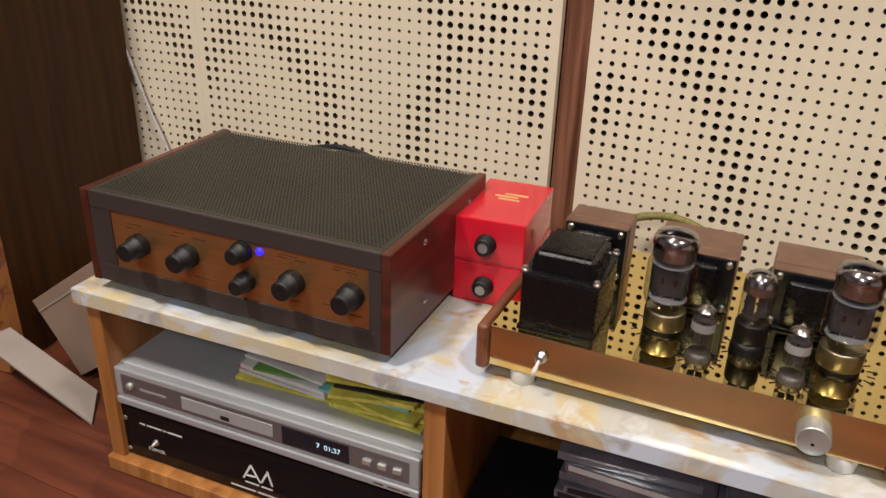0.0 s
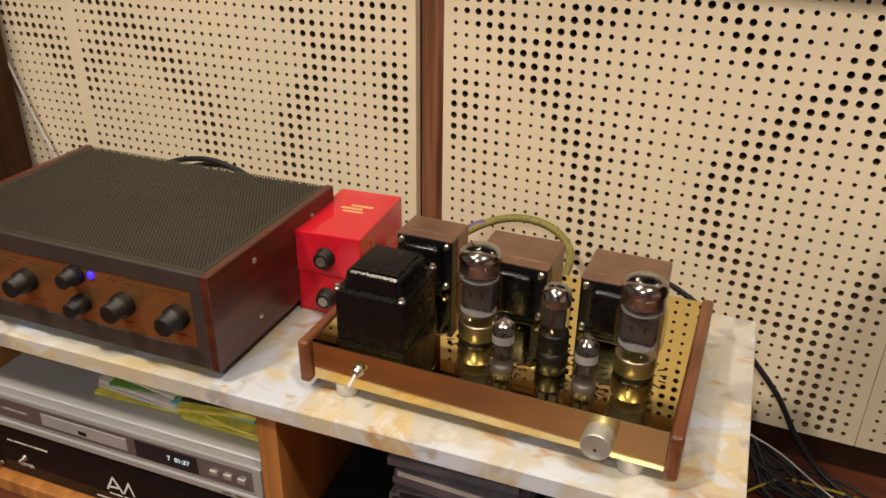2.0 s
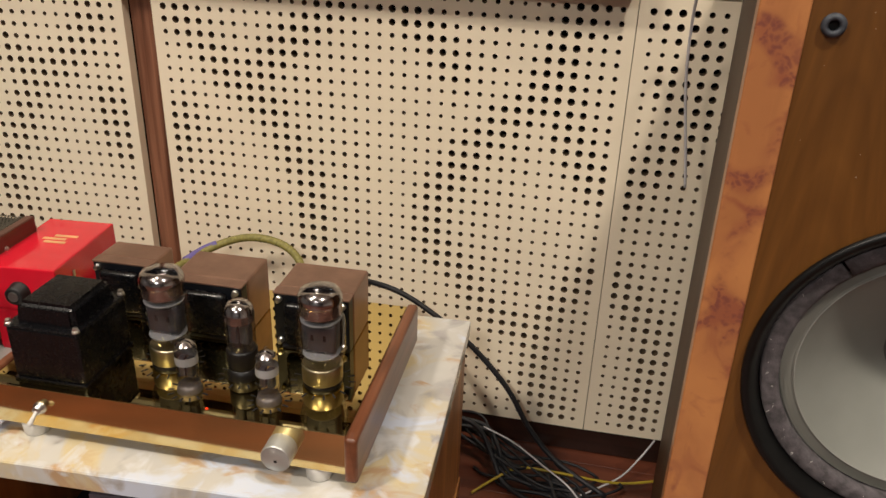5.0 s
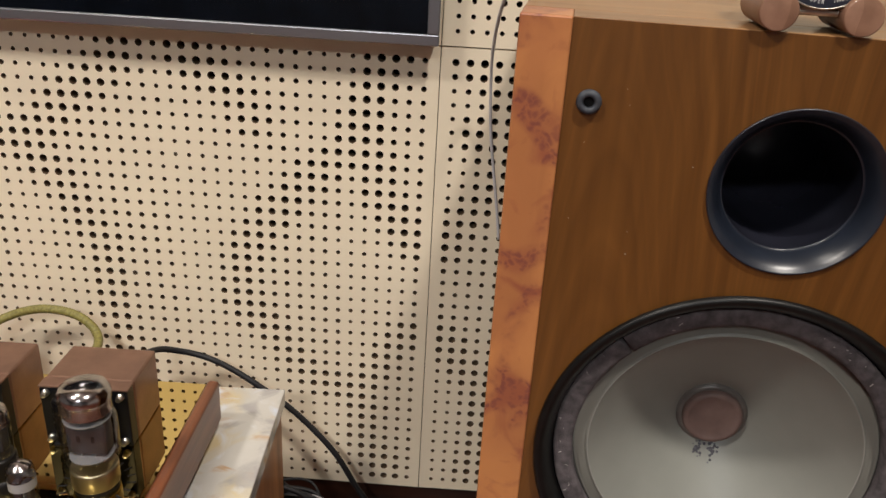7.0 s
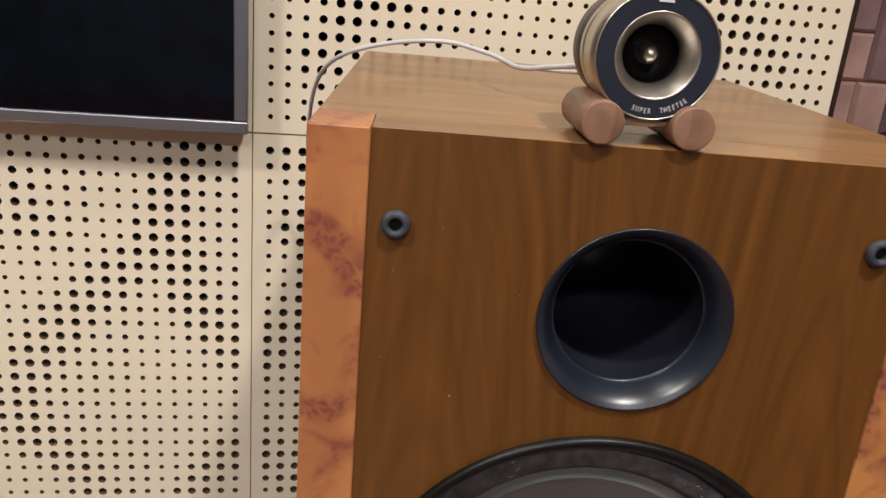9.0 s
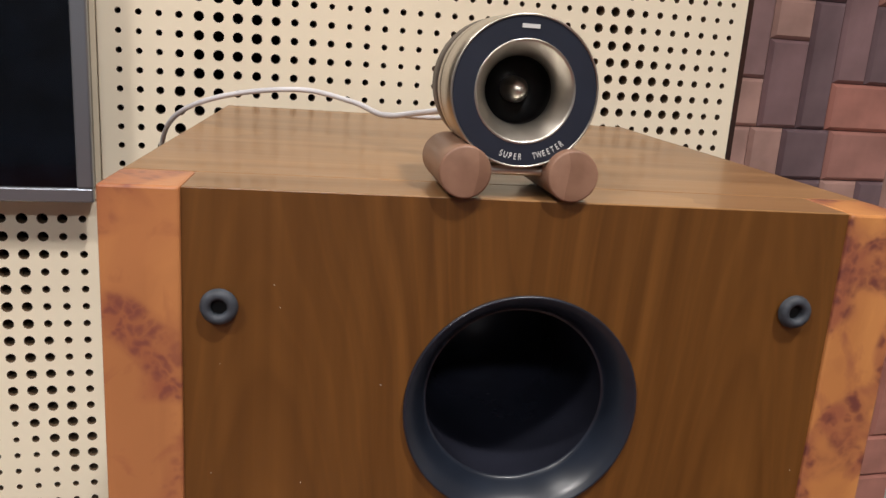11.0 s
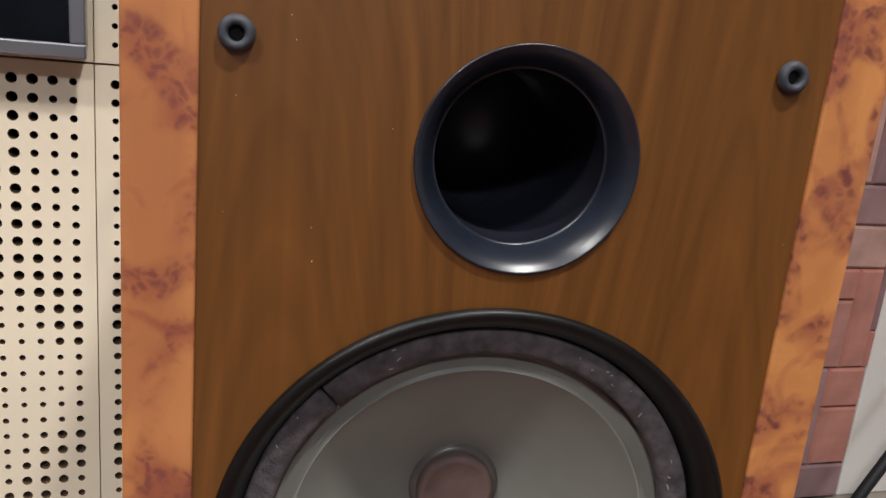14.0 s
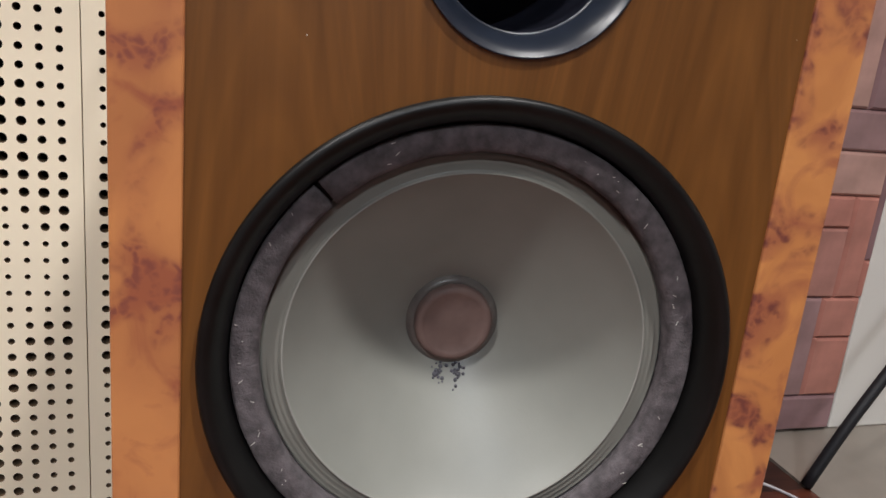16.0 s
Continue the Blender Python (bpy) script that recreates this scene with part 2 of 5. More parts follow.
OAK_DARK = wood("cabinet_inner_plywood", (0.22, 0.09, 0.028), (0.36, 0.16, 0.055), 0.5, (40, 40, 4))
MARBLE = layered("onyx_marble_laminate", (0.56, 0.54, 0.5), [((0.6, 0.5, 0.31), 8, 0.47, 0.6, 1.6, (1.2, 1, 1)), ((0.58, 0.63, 0.73), 11, 0.53, 0.6, 0.8, (1, 1, 1)), ((0.5, 0.33, 0.19), 13, 0.57, 0.68, 1.3, (1, 1.4, 1)), ((0.4, 0.38, 0.37), 17, 0.58, 0.68, 0.9, (1, 1, 1)), ((0.62, 0.62, 0.62), 22, 0.57, 0.7, 1.4, (1, 1, 1))], 0.13)
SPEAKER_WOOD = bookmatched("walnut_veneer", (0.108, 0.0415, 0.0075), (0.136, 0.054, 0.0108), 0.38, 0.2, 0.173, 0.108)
# cabinet sides: the shade on them is put into this darker walnut
SPEAKER_SIDE = wood("shaded_walnut_side", (0.035, 0.0125, 0.003), (0.062, 0.024, 0.006), 0.5, (60, 60, 4), 0.0)
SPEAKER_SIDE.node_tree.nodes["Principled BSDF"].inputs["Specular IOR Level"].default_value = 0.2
# cabinet top: light and sheen from above are put into this paler walnut
SPEAKER_TOP = wood("lit_walnut_veneer_top", (0.22, 0.113, 0.044), (0.33, 0.18, 0.076), 0.33, (3.2, 34, 34), 0.1)
BURL = burl("burl_veneer", (0.43, 0.168, 0.063), (0.51, 0.21, 0.074), (0.29, 0.09, 0.045), (0.2, 0.06, 0.042), 0.36, 0.12, 19, 0.54, 150)
BURL_SPOTTED = burl("spotted_burl_veneer", (0.47, 0.19, 0.062), (0.58, 0.25, 0.08), (0.3, 0.1, 0.05), (0.15, 0.045, 0.035), 0.36, 0.12, 27, 0.49, 120)
RUBBER = mat("black_rubber", (0.005, 0.005, 0.005), 0.4, vary=0.2, scale=60, bump=0.03, spec=0.3)
FELT = mat("grey_felt_gasket", (0.105, 0.092, 0.098), 0.95, vary=0.25, scale=140, bump=0.6, bump_scale=700)
CONE = mat("grey_paper_cone", (0.225, 0.23, 0.206), 0.42, vary=0.07, scale=14, bump=0.05, bump_scale=500)
CONE_RIM = mat("pale_cone_edge", (0.19, 0.19, 0.168), 0.42, vary=0.08, scale=20)
BEAD = mat("pale_cone_bead", (0.27, 0.27, 0.245), 0.6)
DUST = mat("red_brown_dust_cap", (0.17, 0.112, 0.098), 0.6, vary=0.12, scale=70, bump=0.2)
SPECK = mat("pale_dust", (0.6, 0.58, 0.54), 0.9)
GLUE = mat("dried_grey_glue", (0.1, 0.1, 0.12), 0.6, vary=0.2, scale=200)
COLLAR = mat("grey_glue_collar", (0.13, 0.12, 0.11), 0.35, vary=0.15, scale=90)
PORT_TUBE = mat("grey_plastic_tube", (0.016, 0.017, 0.026), 0.26, vary=0.15, scale=30)
HEAT_SHRINK = mat("violet_heat_shrink", (0.13, 0.1, 0.3), 0.5)
PORT = mat("blue_black_plastic", (0.012, 0.016, 0.026), 0.32, vary=0.15, scale=40, spec=0.65)
BOSS = mat("dusty_grey_plastic", (0.04, 0.046, 0.058), 0.6, vary=0.25, scale=220, bump=0.3)
FASCIA = mat("brown_grey_enamel", (0.046, 0.034, 0.032), 0.44, vary=0.1, scale=15, bump=0.05, bump_scale=900)
GOLDPLATE = mat("brushed_copper_gold", (0.52, 0.265, 0.105), 0.36, 0.85, 0.06, 3, 0.06, 60, (4, 60, 60))
REDWOOD = wood("mahogany_side", (0.045, 0.011, 0.007), (0.11, 0.028, 0.016), 0.3, (6, 5, 60), 0.1)
KNOB = mat("black_bakelite", (0.008, 0.007, 0.007), 0.5, vary=0.2, scale=80)
SCREW = mat("nickel_screw", (0.6, 0.58, 0.55), 0.3, 1.0)
INK = mat("dark_brown_print", (0.1, 0.04, 0.015), 0.6)
RED = mat("glossy_red_paint", (0.68, 0.011, 0.03), 0.2, vary=0.05, scale=20, coat=0.3)
LABEL = mat("orange_white_label", (0.8, 0.45, 0.2), 0.5)
ALU = mat("turned_aluminium", (0.62, 0.63, 0.6), 0.42, 0.75, 0.08, 60)
GOLD = mat("polished_gold_mirror", (0.7, 0.54, 0.22), 0.02, 1.0, 0.03, 6)
GOLD_FRONT = mat("polished_gold_front", (0.84, 0.64, 0.3), 0.085, 1.0, 0.04, 6)
AMPWOOD = wood("red_oiled_side", (0.11, 0.033, 0.013), (0.24, 0.085, 0.04), 0.34, (50, 5, 50), 0.15)
IRON = mat("black_lacquered_steel", (0.0035, 0.0035, 0.0045), 0.27, vary=0.2, scale=30, spec=0.4)
LAMINATION = mat("dark_core_steel", (0.005, 0.006, 0.009), 0.35, vary=0.25, scale=60, stretch=(1, 1, 12), spec=0.3)
COPPER = mat("brown_shroud_metal", (0.33, 0.19, 0.135), 0.36, 0.75, 0.1, 40, 0.1, 300)
GLASS = clear_glass("tube_glass")
SKIRT = mat("copper_brown_getter_edge", (0.4, 0.29, 0.25), 0.25, 0.85, 0.2, 60)
GETTER = mat("getter_mirror", (0.55, 0.51, 0.5), 0.17, 1.0, 0.15, 40)
PLATE_GREY = mat("tube_anode_grey", (0.06, 0.06, 0.07), 0.45, 0.3, 0.2, 60)
MICA = mat("white_mica", (0.3, 0.3, 0.31), 0.4)
BRASS = mat("brass_base", (0.46, 0.41, 0.28), 0.3, 1.0, 0.08, 30)
BAKELITE = mat("black_tube_base", (0.006, 0.005, 0.005), 0.38, spec=0.3)
WHITE_FOOT = mat("white_rubber_foot", (0.78, 0.76, 0.72), 0.5)
SILVER = mat("silver_plastic", (0.44, 0.45, 0.47), 0.34, 0.35, 0.04, 8)
SILVER_DARK = mat("grey_player_lid", (0.54, 0.56, 0.59), 0.42, 0.4, 0.05, 6)
DISPLAY = mat("black_display", (0.012, 0.014, 0.02), 0.1)
CYAN = glow("display_digits", (0.5, 0.75, 0.95), 0.9)
PIANO = mat("gloss_black_front", (0.005, 0.005, 0.006), 0.08, vary=0.1, spec=0.3)
PRINT_WHITE = mat("white_print", (0.75, 0.74, 0.72), 0.5)
BEZEL = mat("grey_metal_bezel", (0.3, 0.31, 0.34), 0.3, 0.8, 0.05, 4)
SCREEN = mat("glossy_black_screen", (0.002, 0.0035, 0.007), 0.06, vary=0.3, spec=0.35)
STEEL = mat("brushed_nickel", (0.62, 0.58, 0.51), 0.36, 1.0, 0.06, 80)
NAVY = mat("dark_navy_anodised", (0.016, 0.02, 0.034), 0.42)
ROLLER = wood("pale_brown_wood_roller", (0.22, 0.115, 0.075), (0.33, 0.19, 0.13), 0.5, (50, 6, 50))
MAGNET = mat("brown_grey_magnet", (0.12, 0.1, 0.09), 0.45, 0.5)
CABLE_BLACK = mat("black_pvc", (0.009, 0.0095, 0.013), 0.55)
CABLE_GREEN = mat("olive_braid", (0.25, 0.22, 0.06), 0.6, vary=0.2, scale=300, bump=0.3)
CABLE_WHITE = mat("white_pvc", (0.6, 0.58, 0.6), 0.45)
CABLE_YELLOW = mat("yellow_pvc", (0.4, 0.29, 0.03), 0.45)
CARD = mat("brown_cardboard", (0.26, 0.175, 0.125), 0.75, vary=0.08, scale=8)
CARD_GREY = mat("grey_cardboard", (0.34, 0.29, 0.26), 0.7, vary=0.1, scale=10)
YELLOW_BAG = mat("yellow_plastic_sleeve", (0.8, 0.7, 0.12), 0.3, vary=0.2, scale=40, bump=0.4, bump_scale=60)
PAPER = mat("white_paper", (0.74, 0.71, 0.7), 0.5)
GREEN = mat("green_sleeve", (0.12, 0.3, 0.05), 0.4)
TEAL = mat("turquoise_sleeve", (0.2, 0.55, 0.6), 0.4)
CRYSTAL = mat("grey_clear_case", (0.17, 0.155, 0.19), 0.12, vary=0.2, scale=30, coat=0.4)
CASE_DARK = mat("dark_case_insert", (0.006, 0.005, 0.007), 0.5, vary=0.2)
MORTAR = mat("dark_joint", (0.16, 0.09, 0.08), 0.8)
STONE = random_tint(mat("glazed_brick", (0.9, 0.9, 0.9), 0.35, vary=0.16, scale=14, bump=0.15, bump_scale=90), [(0.55, 0.24, 0.19), (0.33, 0.2, 0.21), (0.56, 0.34, 0.29), (0.22, 0.145, 0.16), (0.5, 0.24, 0.2), (0.36, 0.22, 0.22)])
BLUE_LED = glow("blue_led", (0.012, 0.006, 1.0), 4.5)
RED_LED = glow("red_led", (1.0, 0.05, 0.03), 6)
LAMPGLOW = glow("lamp_diffuser", (1.0, 0.94, 0.84), 12)


# small builders -----------------------------------------------------------
def part(name, bm, material, parent, label="", smooth=False):
    me = bpy.data.meshes.new(name)
    bm.to_mesh(me)
    bm.free()
    me.materials.append(material)
    if smooth:
        me.shade_smooth()
    ob = new(name, me)
    ob.parent = parent
    if label:
        ob["label"] = label
    return ob


def thing(name, label, category, m=None, group="", kind=""):
    ob = new(name)
    ob.empty_display_size = 0.02
    if m is not None:
        ob.matrix_world = m
    return tagged(ob, label, category, group, kind)


def box(x0, x1, y0, y1, z0, z1, bevel=0.0, segments=2):
    bm = bmesh.new()
    bmesh.ops.create_cube(bm, size=1.0)
    for v in bm.verts:
        v.co = Vector(((x0 + x1) / 2 + v.co.x * (x1 - x0), (y0 + y1) / 2 + v.co.y * (y1 - y0), (z0 + z1) / 2 + v.co.z * (z1 - z0)))
    if bevel:
        bmesh.ops.bevel(bm, geom=bm.edges[:], offset=bevel, segments=segments, affect="EDGES", profile=0.5)
    return bm


def lathe(profile, m=None, steps=40):
    """Turns (radius, height) pairs round z; the ends with radius 0 close."""
    bm = bmesh.new()
    rings = []
    for r, z in profile:
        if r < 1e-6:
            rings.append([bm.verts.new((0, 0, z))])
        else:
            rings.append([bm.verts.new((r * math.cos(2 * math.pi * i / steps), r * math.sin(2 * math.pi * i / steps), z)) for i in range(steps)])
    for a, b in zip(rings, rings[1:]):
        for i in range(steps):
            j = (i + 1) % steps
            q = [a[i % len(a)], a[j % len(a)], b[j % len(b)], b[i % len(b)]]
            q = list(dict.fromkeys(q))
            if len(q) > 2:
                bm.faces.new(q)
    bmesh.ops.recalc_face_normals(bm, faces=bm.faces)
    if m is not None:
        bm.transform(m)
    return bm


def smooth_line(points, steps=8):
    """Catmull-Rom points through the given ones."""
    p = [Vector(q) for q in points]
    p = [2 * p[0] - p[1], *p, 2 * p[-1] - p[-2]]
    out = []
    for i in range(1, len(p) - 2):
        a, b, c, d = p[i - 1 : i + 3]
        for k in range(steps):
            t = k / steps
            out.append(0.5 * (2 * b + (c - a) * t + (2 * a - 5 * b + 4 * c - d) * t * t + (3 * b - a - 3 * c + d) * t**3))
    return [*out, p[-2]]


def pipe(points, radius, steps=8, sides=10):
    """A round cable along a smooth line."""
    line = smooth_line(points, steps)
    bm = bmesh.new()
    rings = []
    up = Vector((0.13, 0.21, 0.97))
    for i, q in enumerate(line):
        ahead = (line[min(i + 1, len(line) - 1)] - line[max(i - 1, 0)]).normalized()
        side = ahead.cross(up).normalized()
        top = side.cross(ahead)
        rings.append([bm.verts.new(q + radius * (math.cos(2 * math.pi * k / sides) * side + math.sin(2 * math.pi * k / sides) * top)) for k in range(sides)])
    for a, b in zip(rings, rings[1:]):
        for k in range(sides):
            bm.faces.new((a[k], a[(k + 1) % sides], b[(k + 1) % sides], b[k]))
    bm.faces.new(rings[0][::-1])
    bm.faces.new(rings[-1])
    bmesh.ops.recalc_face_normals(bm, faces=bm.faces)
    return bm


def words(text, size, m, material, parent, name="lettering"):
    """Raised lettering as a mesh, standing at m with its face along m's z."""
    c = bpy.data.curves.new(name, "FONT")
    c.body, c.size, c.extrude, c.align_x, c.align_y = text, size, 0.0001, "CENTER", "CENTER"
    tmp = new(name, c)
    me = bpy.data.meshes.new_from_object(tmp.evaluated_get(bpy.context.evaluated_depsgraph_get()))
    bpy.data.objects.remove(tmp)
    me.transform(m)
    me.materials.append(material)
    ob = new(name, me)
    ob.parent = parent
    return ob


# assumed grey for the unseen walls, set by how much light they bounce
ROOM = mat("unseen_wall_grey", (0.17, 0.168, 0.172), 0.8, vary=0.08, scale=3)
AHEAD = pose(0, 0, 0, 90, 0, 0)  # turns z to -y: lettering and lathes that face the viewer


# structure -----------------------------------------------------------------
WALL, THICK, PITCH, RISE = 1.063, 0.016, 0.01616, 0.01604


def hole_radius(col, row, lines, shift):
    """Three bore sizes: large along wandering bands, medium to the right of a band, small elsewhere."""
    q = Vector((col, row))
    best, side = 9.0, 0.0
    for line in lines:
        for a, b in zip(line, line[1:]):
            a, b = Vector(a), Vector(b)
            t = max(0.0, min(1.0, (q - a).dot(b - a) / (b - a).length_squared))
            off = q - a - t * (b - a)
            if off.length < best:
                best, side = off.length, off.x
    grain = noise.noise((col * 0.23 + shift, row * 0.23, shift))
    r = 2.5 + 0.35 * grain + 0.25 * noise.noise((col * 0.9, row * 0.9, shift))
    halo = 0.95 * math.exp(-((best / 6.0) ** 2)) if side > 0 else 0.35 * math.exp(-((best / 3.5) ** 2))
    wide = 1.75 + 0.5 * noise.noise((col * 0.3, row * 0.3, shift + 5))
    r += max(halo, 2.15 * math.exp(-((best / wide) ** 4)))
    return max(2.2, min(4.75, r)) * 0.001


def perforated(name, x0, z0, cols, rows, lines, shift, parent, margin=0.0177):
    """One acoustic panel: a sheet with a hole bored through every cell, blank margins and edges."""
    verts, faces = [], []
    marginz = 0.017
    w, h = (cols - 1) * PITCH + 2 * margin, (rows - 1) * RISE + 2 * marginz
    angles = [radians(15 + 30 * k) for k in range(12)]
    half = PITCH / 2
    for c in range(cols):
        for r in range(rows):
            cx, cz = x0 + margin + c * PITCH, z0 + marginz + r * RISE
            rad = hole_radius(c, r, lines, shift)
            n = len(verts)
            for a in angles:
                s, k = math.sin(a), math.cos(a)
                f = half / max(abs(s), abs(k))
                verts.append((cx + f * k, WALL, cz + f * s * RISE / PITCH))
            for a in angles:
                verts.append((cx + rad * math.cos(a), WALL, cz + rad * math.sin(a)))
            for a in angles:
                verts.append((cx + rad * math.cos(a), WALL + THICK, cz + rad * math.sin(a)))
            for k in range(12):
                j = (k + 1) % 12
                faces.append((n + k, n + j, n + 12 + j, n + 12 + k))
                faces.append((n + 12 + k, n + 12 + j, n + 24 + j, n + 24 + k))
    # margins and edges
    gx0, gx1, gz0, gz1 = x0 + margin - half, x0 + w - margin + half, z0 + marginz - RISE / 2, z0 + h - marginz + RISE / 2
    ox0, ox1, oz0, oz1 = x0 + 0.0011, x0 + w - 0.0011, z0 + 0.0009, z0 + h - 0.0009
    n = len(verts)
    for x, z in ((ox0, oz0), (ox1, oz0), (ox1, oz1), (ox0, oz1)):
        verts.append((x, WALL, z))
    for x, z in ((gx0, gz0), (gx1, gz0), (gx1, gz1), (gx0, gz1)):
        verts.append((x, WALL, z))
    for x, z in ((ox0, oz0), (ox1, oz0), (ox1, oz1), (ox0, oz1)):
        verts.append((x, WALL + THICK, z))
    for k in range(4):
        j = (k + 1) % 4
        faces.append((n + k, n + j, n + 4 + j, n + 4 + k))
        faces.append((n + k, n + 8 + k, n + 8 + j, n + j))
    me = bpy.data.meshes.new(name)
    me.from_pydata(verts, [], faces)
    me.materials.append(CREAM)
    me.materials.append(BORE)
    bores = np.zeros(len(faces), dtype=np.int32)
    bores[1 : 24 * cols * rows : 2] = 1
    me.polygons.foreach_set("material_index", bores)
    ob = new(name, me)
    ob.parent = parent
    return ob


# the bands of large bores, in columns and rows of a panel
STEM = [(1, 34), (2.7, 32), (5.2, 29), (7, 27.5), (8.8, 26), (9.8, 24), (10.6, 22), (12, 20.5), (12.1, 18), (12.2, 14), (13, 10), (12, 6)]
FORK = [(15, 36), (13.3, 34), (10.7, 32), (8.4, 30), (6.6, 28.3)]
SPUR = [(18.5, 36), (21.4, 34), (22.8, 32.6), (23.8, 31)]
RIVER = [(34, 36.4), (32.7, 34.2), (31.5, 31), (30.6, 29), (28.5, 27.2), (26.8, 25.7), (25.2, 23.7), (23.4, 21.5), (22.5, 19.5), (22.5, 16.5), (23.4, 15), (25, 13.5), (26.5, 11.5), (28.9, 9.5), (30.8, 8.8), (32.3, 7), (32.1, 4.4), (34, 0.4)]
BRANCH = [(31.8, 31), (32.8, 28.3), (32.9, 26), (33.9, 24.8), (35.9, 22)]
INLET = [(35.7, 14.3), (33.8, 11.8), (32.2, 9.6)]
LINES_MID = [STEM, FORK, SPUR, RIVER, BRANCH, INLET, [(0.9, 24.8), (-0.2, 21.7)]]
HOOK = [(1, 36.4), (3.8, 34), (4.6, 31.2), (4.5, 28.7), (3.3, 26.6), (1.5, 24.4), (-0.2, 21.5)]
BEND = [(-0.2, 14.5), (2, 11.8), (3.8, 10.2), (3.9, 7.4), (3.6, 4.4), (3.1, 1)]
SLOPE = [(2, 31), (5.6, 28.3), (8.1, 26.6), (10.3, 25.2), (11.2, 23.7), (13, 21.9), (14.4, 20.4), (14.7, 17.3), (14, 12), (15, 6)]
LADLE = [(23.5, 33), (25.5, 30.3), (27.2, 28.7), (27.8, 26.8), (26.8, 24.7), (25.4, 22.4), (24.1, 20.3), (23.8, 16.4), (25, 11), (28, 6)]
LINES_SIDE = [HOOK, BEND, SLOPE, LADLE, [(34, 33), (32.8, 31), (31.4, 29.5), (28.5, 27.5)], [(34.8, 26), (35.5, 21.9)]]
LINES_END = [[(27.5, 28.5), (32, 26.7), (34.3, 24.6), (35.8, 22.4)], [(30, 36), (34, 31)], [(36, 15), (32, 9), (33, 2)]]
LINES_UP = [
    [(5.5, 13), (5, 8.7), (4.9, 7), (4, 5), (3, 3.6)],
    [(6.5, 11), (6.8, 7.5)],
    [(27, 16), (28, 10), (28.6, 7.9), (29.8, 7), (31.1, 6.1), (32.6, 4.8)],
    [(28.4, 8), (28, 5.6)],
    [(12, 14), (15, 20), (20, 24), (18, 32)],
]
wall_north = thing("wall_north", "cream perforated acoustic panel wall with brown battens", "wall", kind="structure")
part("wall_core", box(-2.2, 1.027, WALL + 0.03, WALL + 0.1, FLOOR, 2.6), BLACK_VOID, wall_north)
PW = 36 * PITCH + 2 * 0.0177
Z0 = 0.0203
PH = 36 * RISE + 2 * 0.017
# the outer panels stand a little askew to the middle one
def askew(x, turn, drop=0.0):
    return Matrix.Translation((x, WALL, -drop)) @ pose(0, 0, 0, 0, 0, turn) @ Matrix.Translation((-x, -WALL, 0))


for px, lines, shift, stand in ((-0.2065, LINES_MID, 1.0, askew(0, 0)), (0.4095, LINES_SIDE, 4.0, askew(0.4095, 1.2)), (-0.2467 - PW, LINES_SIDE, 7.0, askew(-0.2467, 2.3, 0.004)), (-0.2467 - 2 * PW + 0.0019, LINES_END, 9.0, askew(-0.2467, 2.3, 0.004))):
    for z, band in ((Z0, lines), (Z0 + PH, LINES_UP)):
        ob = perforated("panel", px, z, 37, 37, band, shift, wall_north)
        ob.matrix_world = stand
tagged(part("batten", box(-0.2467, -0.2065, WALL + 0.016, WALL + 0.0298, Z0, 2.6, 0.001), BATTEN, wall_north))
part("upper_board", box(-2.2, 1.0247, WALL, WALL + THICK, Z0 + 2 * PH + 0.001, 2.6), CREAM, wall_north)
part("end_board", box(1.0275, 1.034, WALL + 0.016, WALL + 0.12, FLOOR, 2.6), BASEBOARD, wall_north)
baseboard = tagged(part("baseboard", box(-2.2, 0.526, WALL + 0.004, WALL + 0.029, FLOOR, Z0 - 0.001, 0.002), BASEBOARD, None), "dark red-brown wooden baseboard under the panels", "baseboard", kind="structure")

part("foot_board", box(0.527, 1.0247, WALL + 0.001, WALL + 0.029, FLOOR, Z0 - 0.001, 0.001), CREAM, wall_north)
floor = thing("floor", "red-brown glossy wooden plank floor", "floor", kind="structure")
part("sub_floor", box(-2.2, 1.39, -3.2, 1.36, FLOOR - 0.06, FLOOR - 0.006), BASEBOARD, floor)
part("side_floor", box(1.3902, 3.0, -3.2, 0.349, FLOOR - 0.06, FLOOR - 0.0003), FLOORWOOD, floor)
tagged(part("tile_floor", box(1.394, 3.0, 0.35, 1.36, FLOOR - 0.06, FLOOR - 0.004), TILE, None), "beige polished tile floor beside the wooden platform", "floor", kind="structure")
tagged(part("ceiling", box(-2.2, 3.0, -3.2, 1.5, 2.5, 2.6), PLASTER, None), "white plastered ceiling", "ceiling", kind="structure")
# west and south walls are out of view, added to shape bounce and reflections
tagged(part("wall_west", box(-2.3, -2.2, -3.2, 1.5, FLOOR - 0.06, 2.6), ROOM, None), "unseen plain grey wall, added to limit bounced light", "wall", kind="structure")
tagged(part("wall_south", box(-2.3, 3.1, -3.3, -3.2, FLOOR - 0.06, 2.6), ROOM, None), "unseen plain grey wall, added to limit bounced light", "wall", kind="structure")
# east wall, also unseen: white so its bounce lifts the loudspeaker front
tagged(part("wall_east", box(3.0, 3.1, -3.2, 1.5, FLOOR - 0.06, 2.6), PLASTER, None), "smooth white painted wall", "wall", kind="structure")
brick_wall = thing("wall_brick", "wall of glazed red, brown and violet-grey bricks", "wall", kind="structure")
part("joint_bed", box(0.9, 1.572, 1.306, 1.36, FLOOR - 0.004, 2.5), MORTAR, brick_wall)
tagged(part("wall_white", box(1.574, 3.0, 1.3, 1.36, FLOOR - 0.004, 2.5, 0.004), PLASTER, None), "smooth white painted wall beside the bricks", "wall", kind="structure")
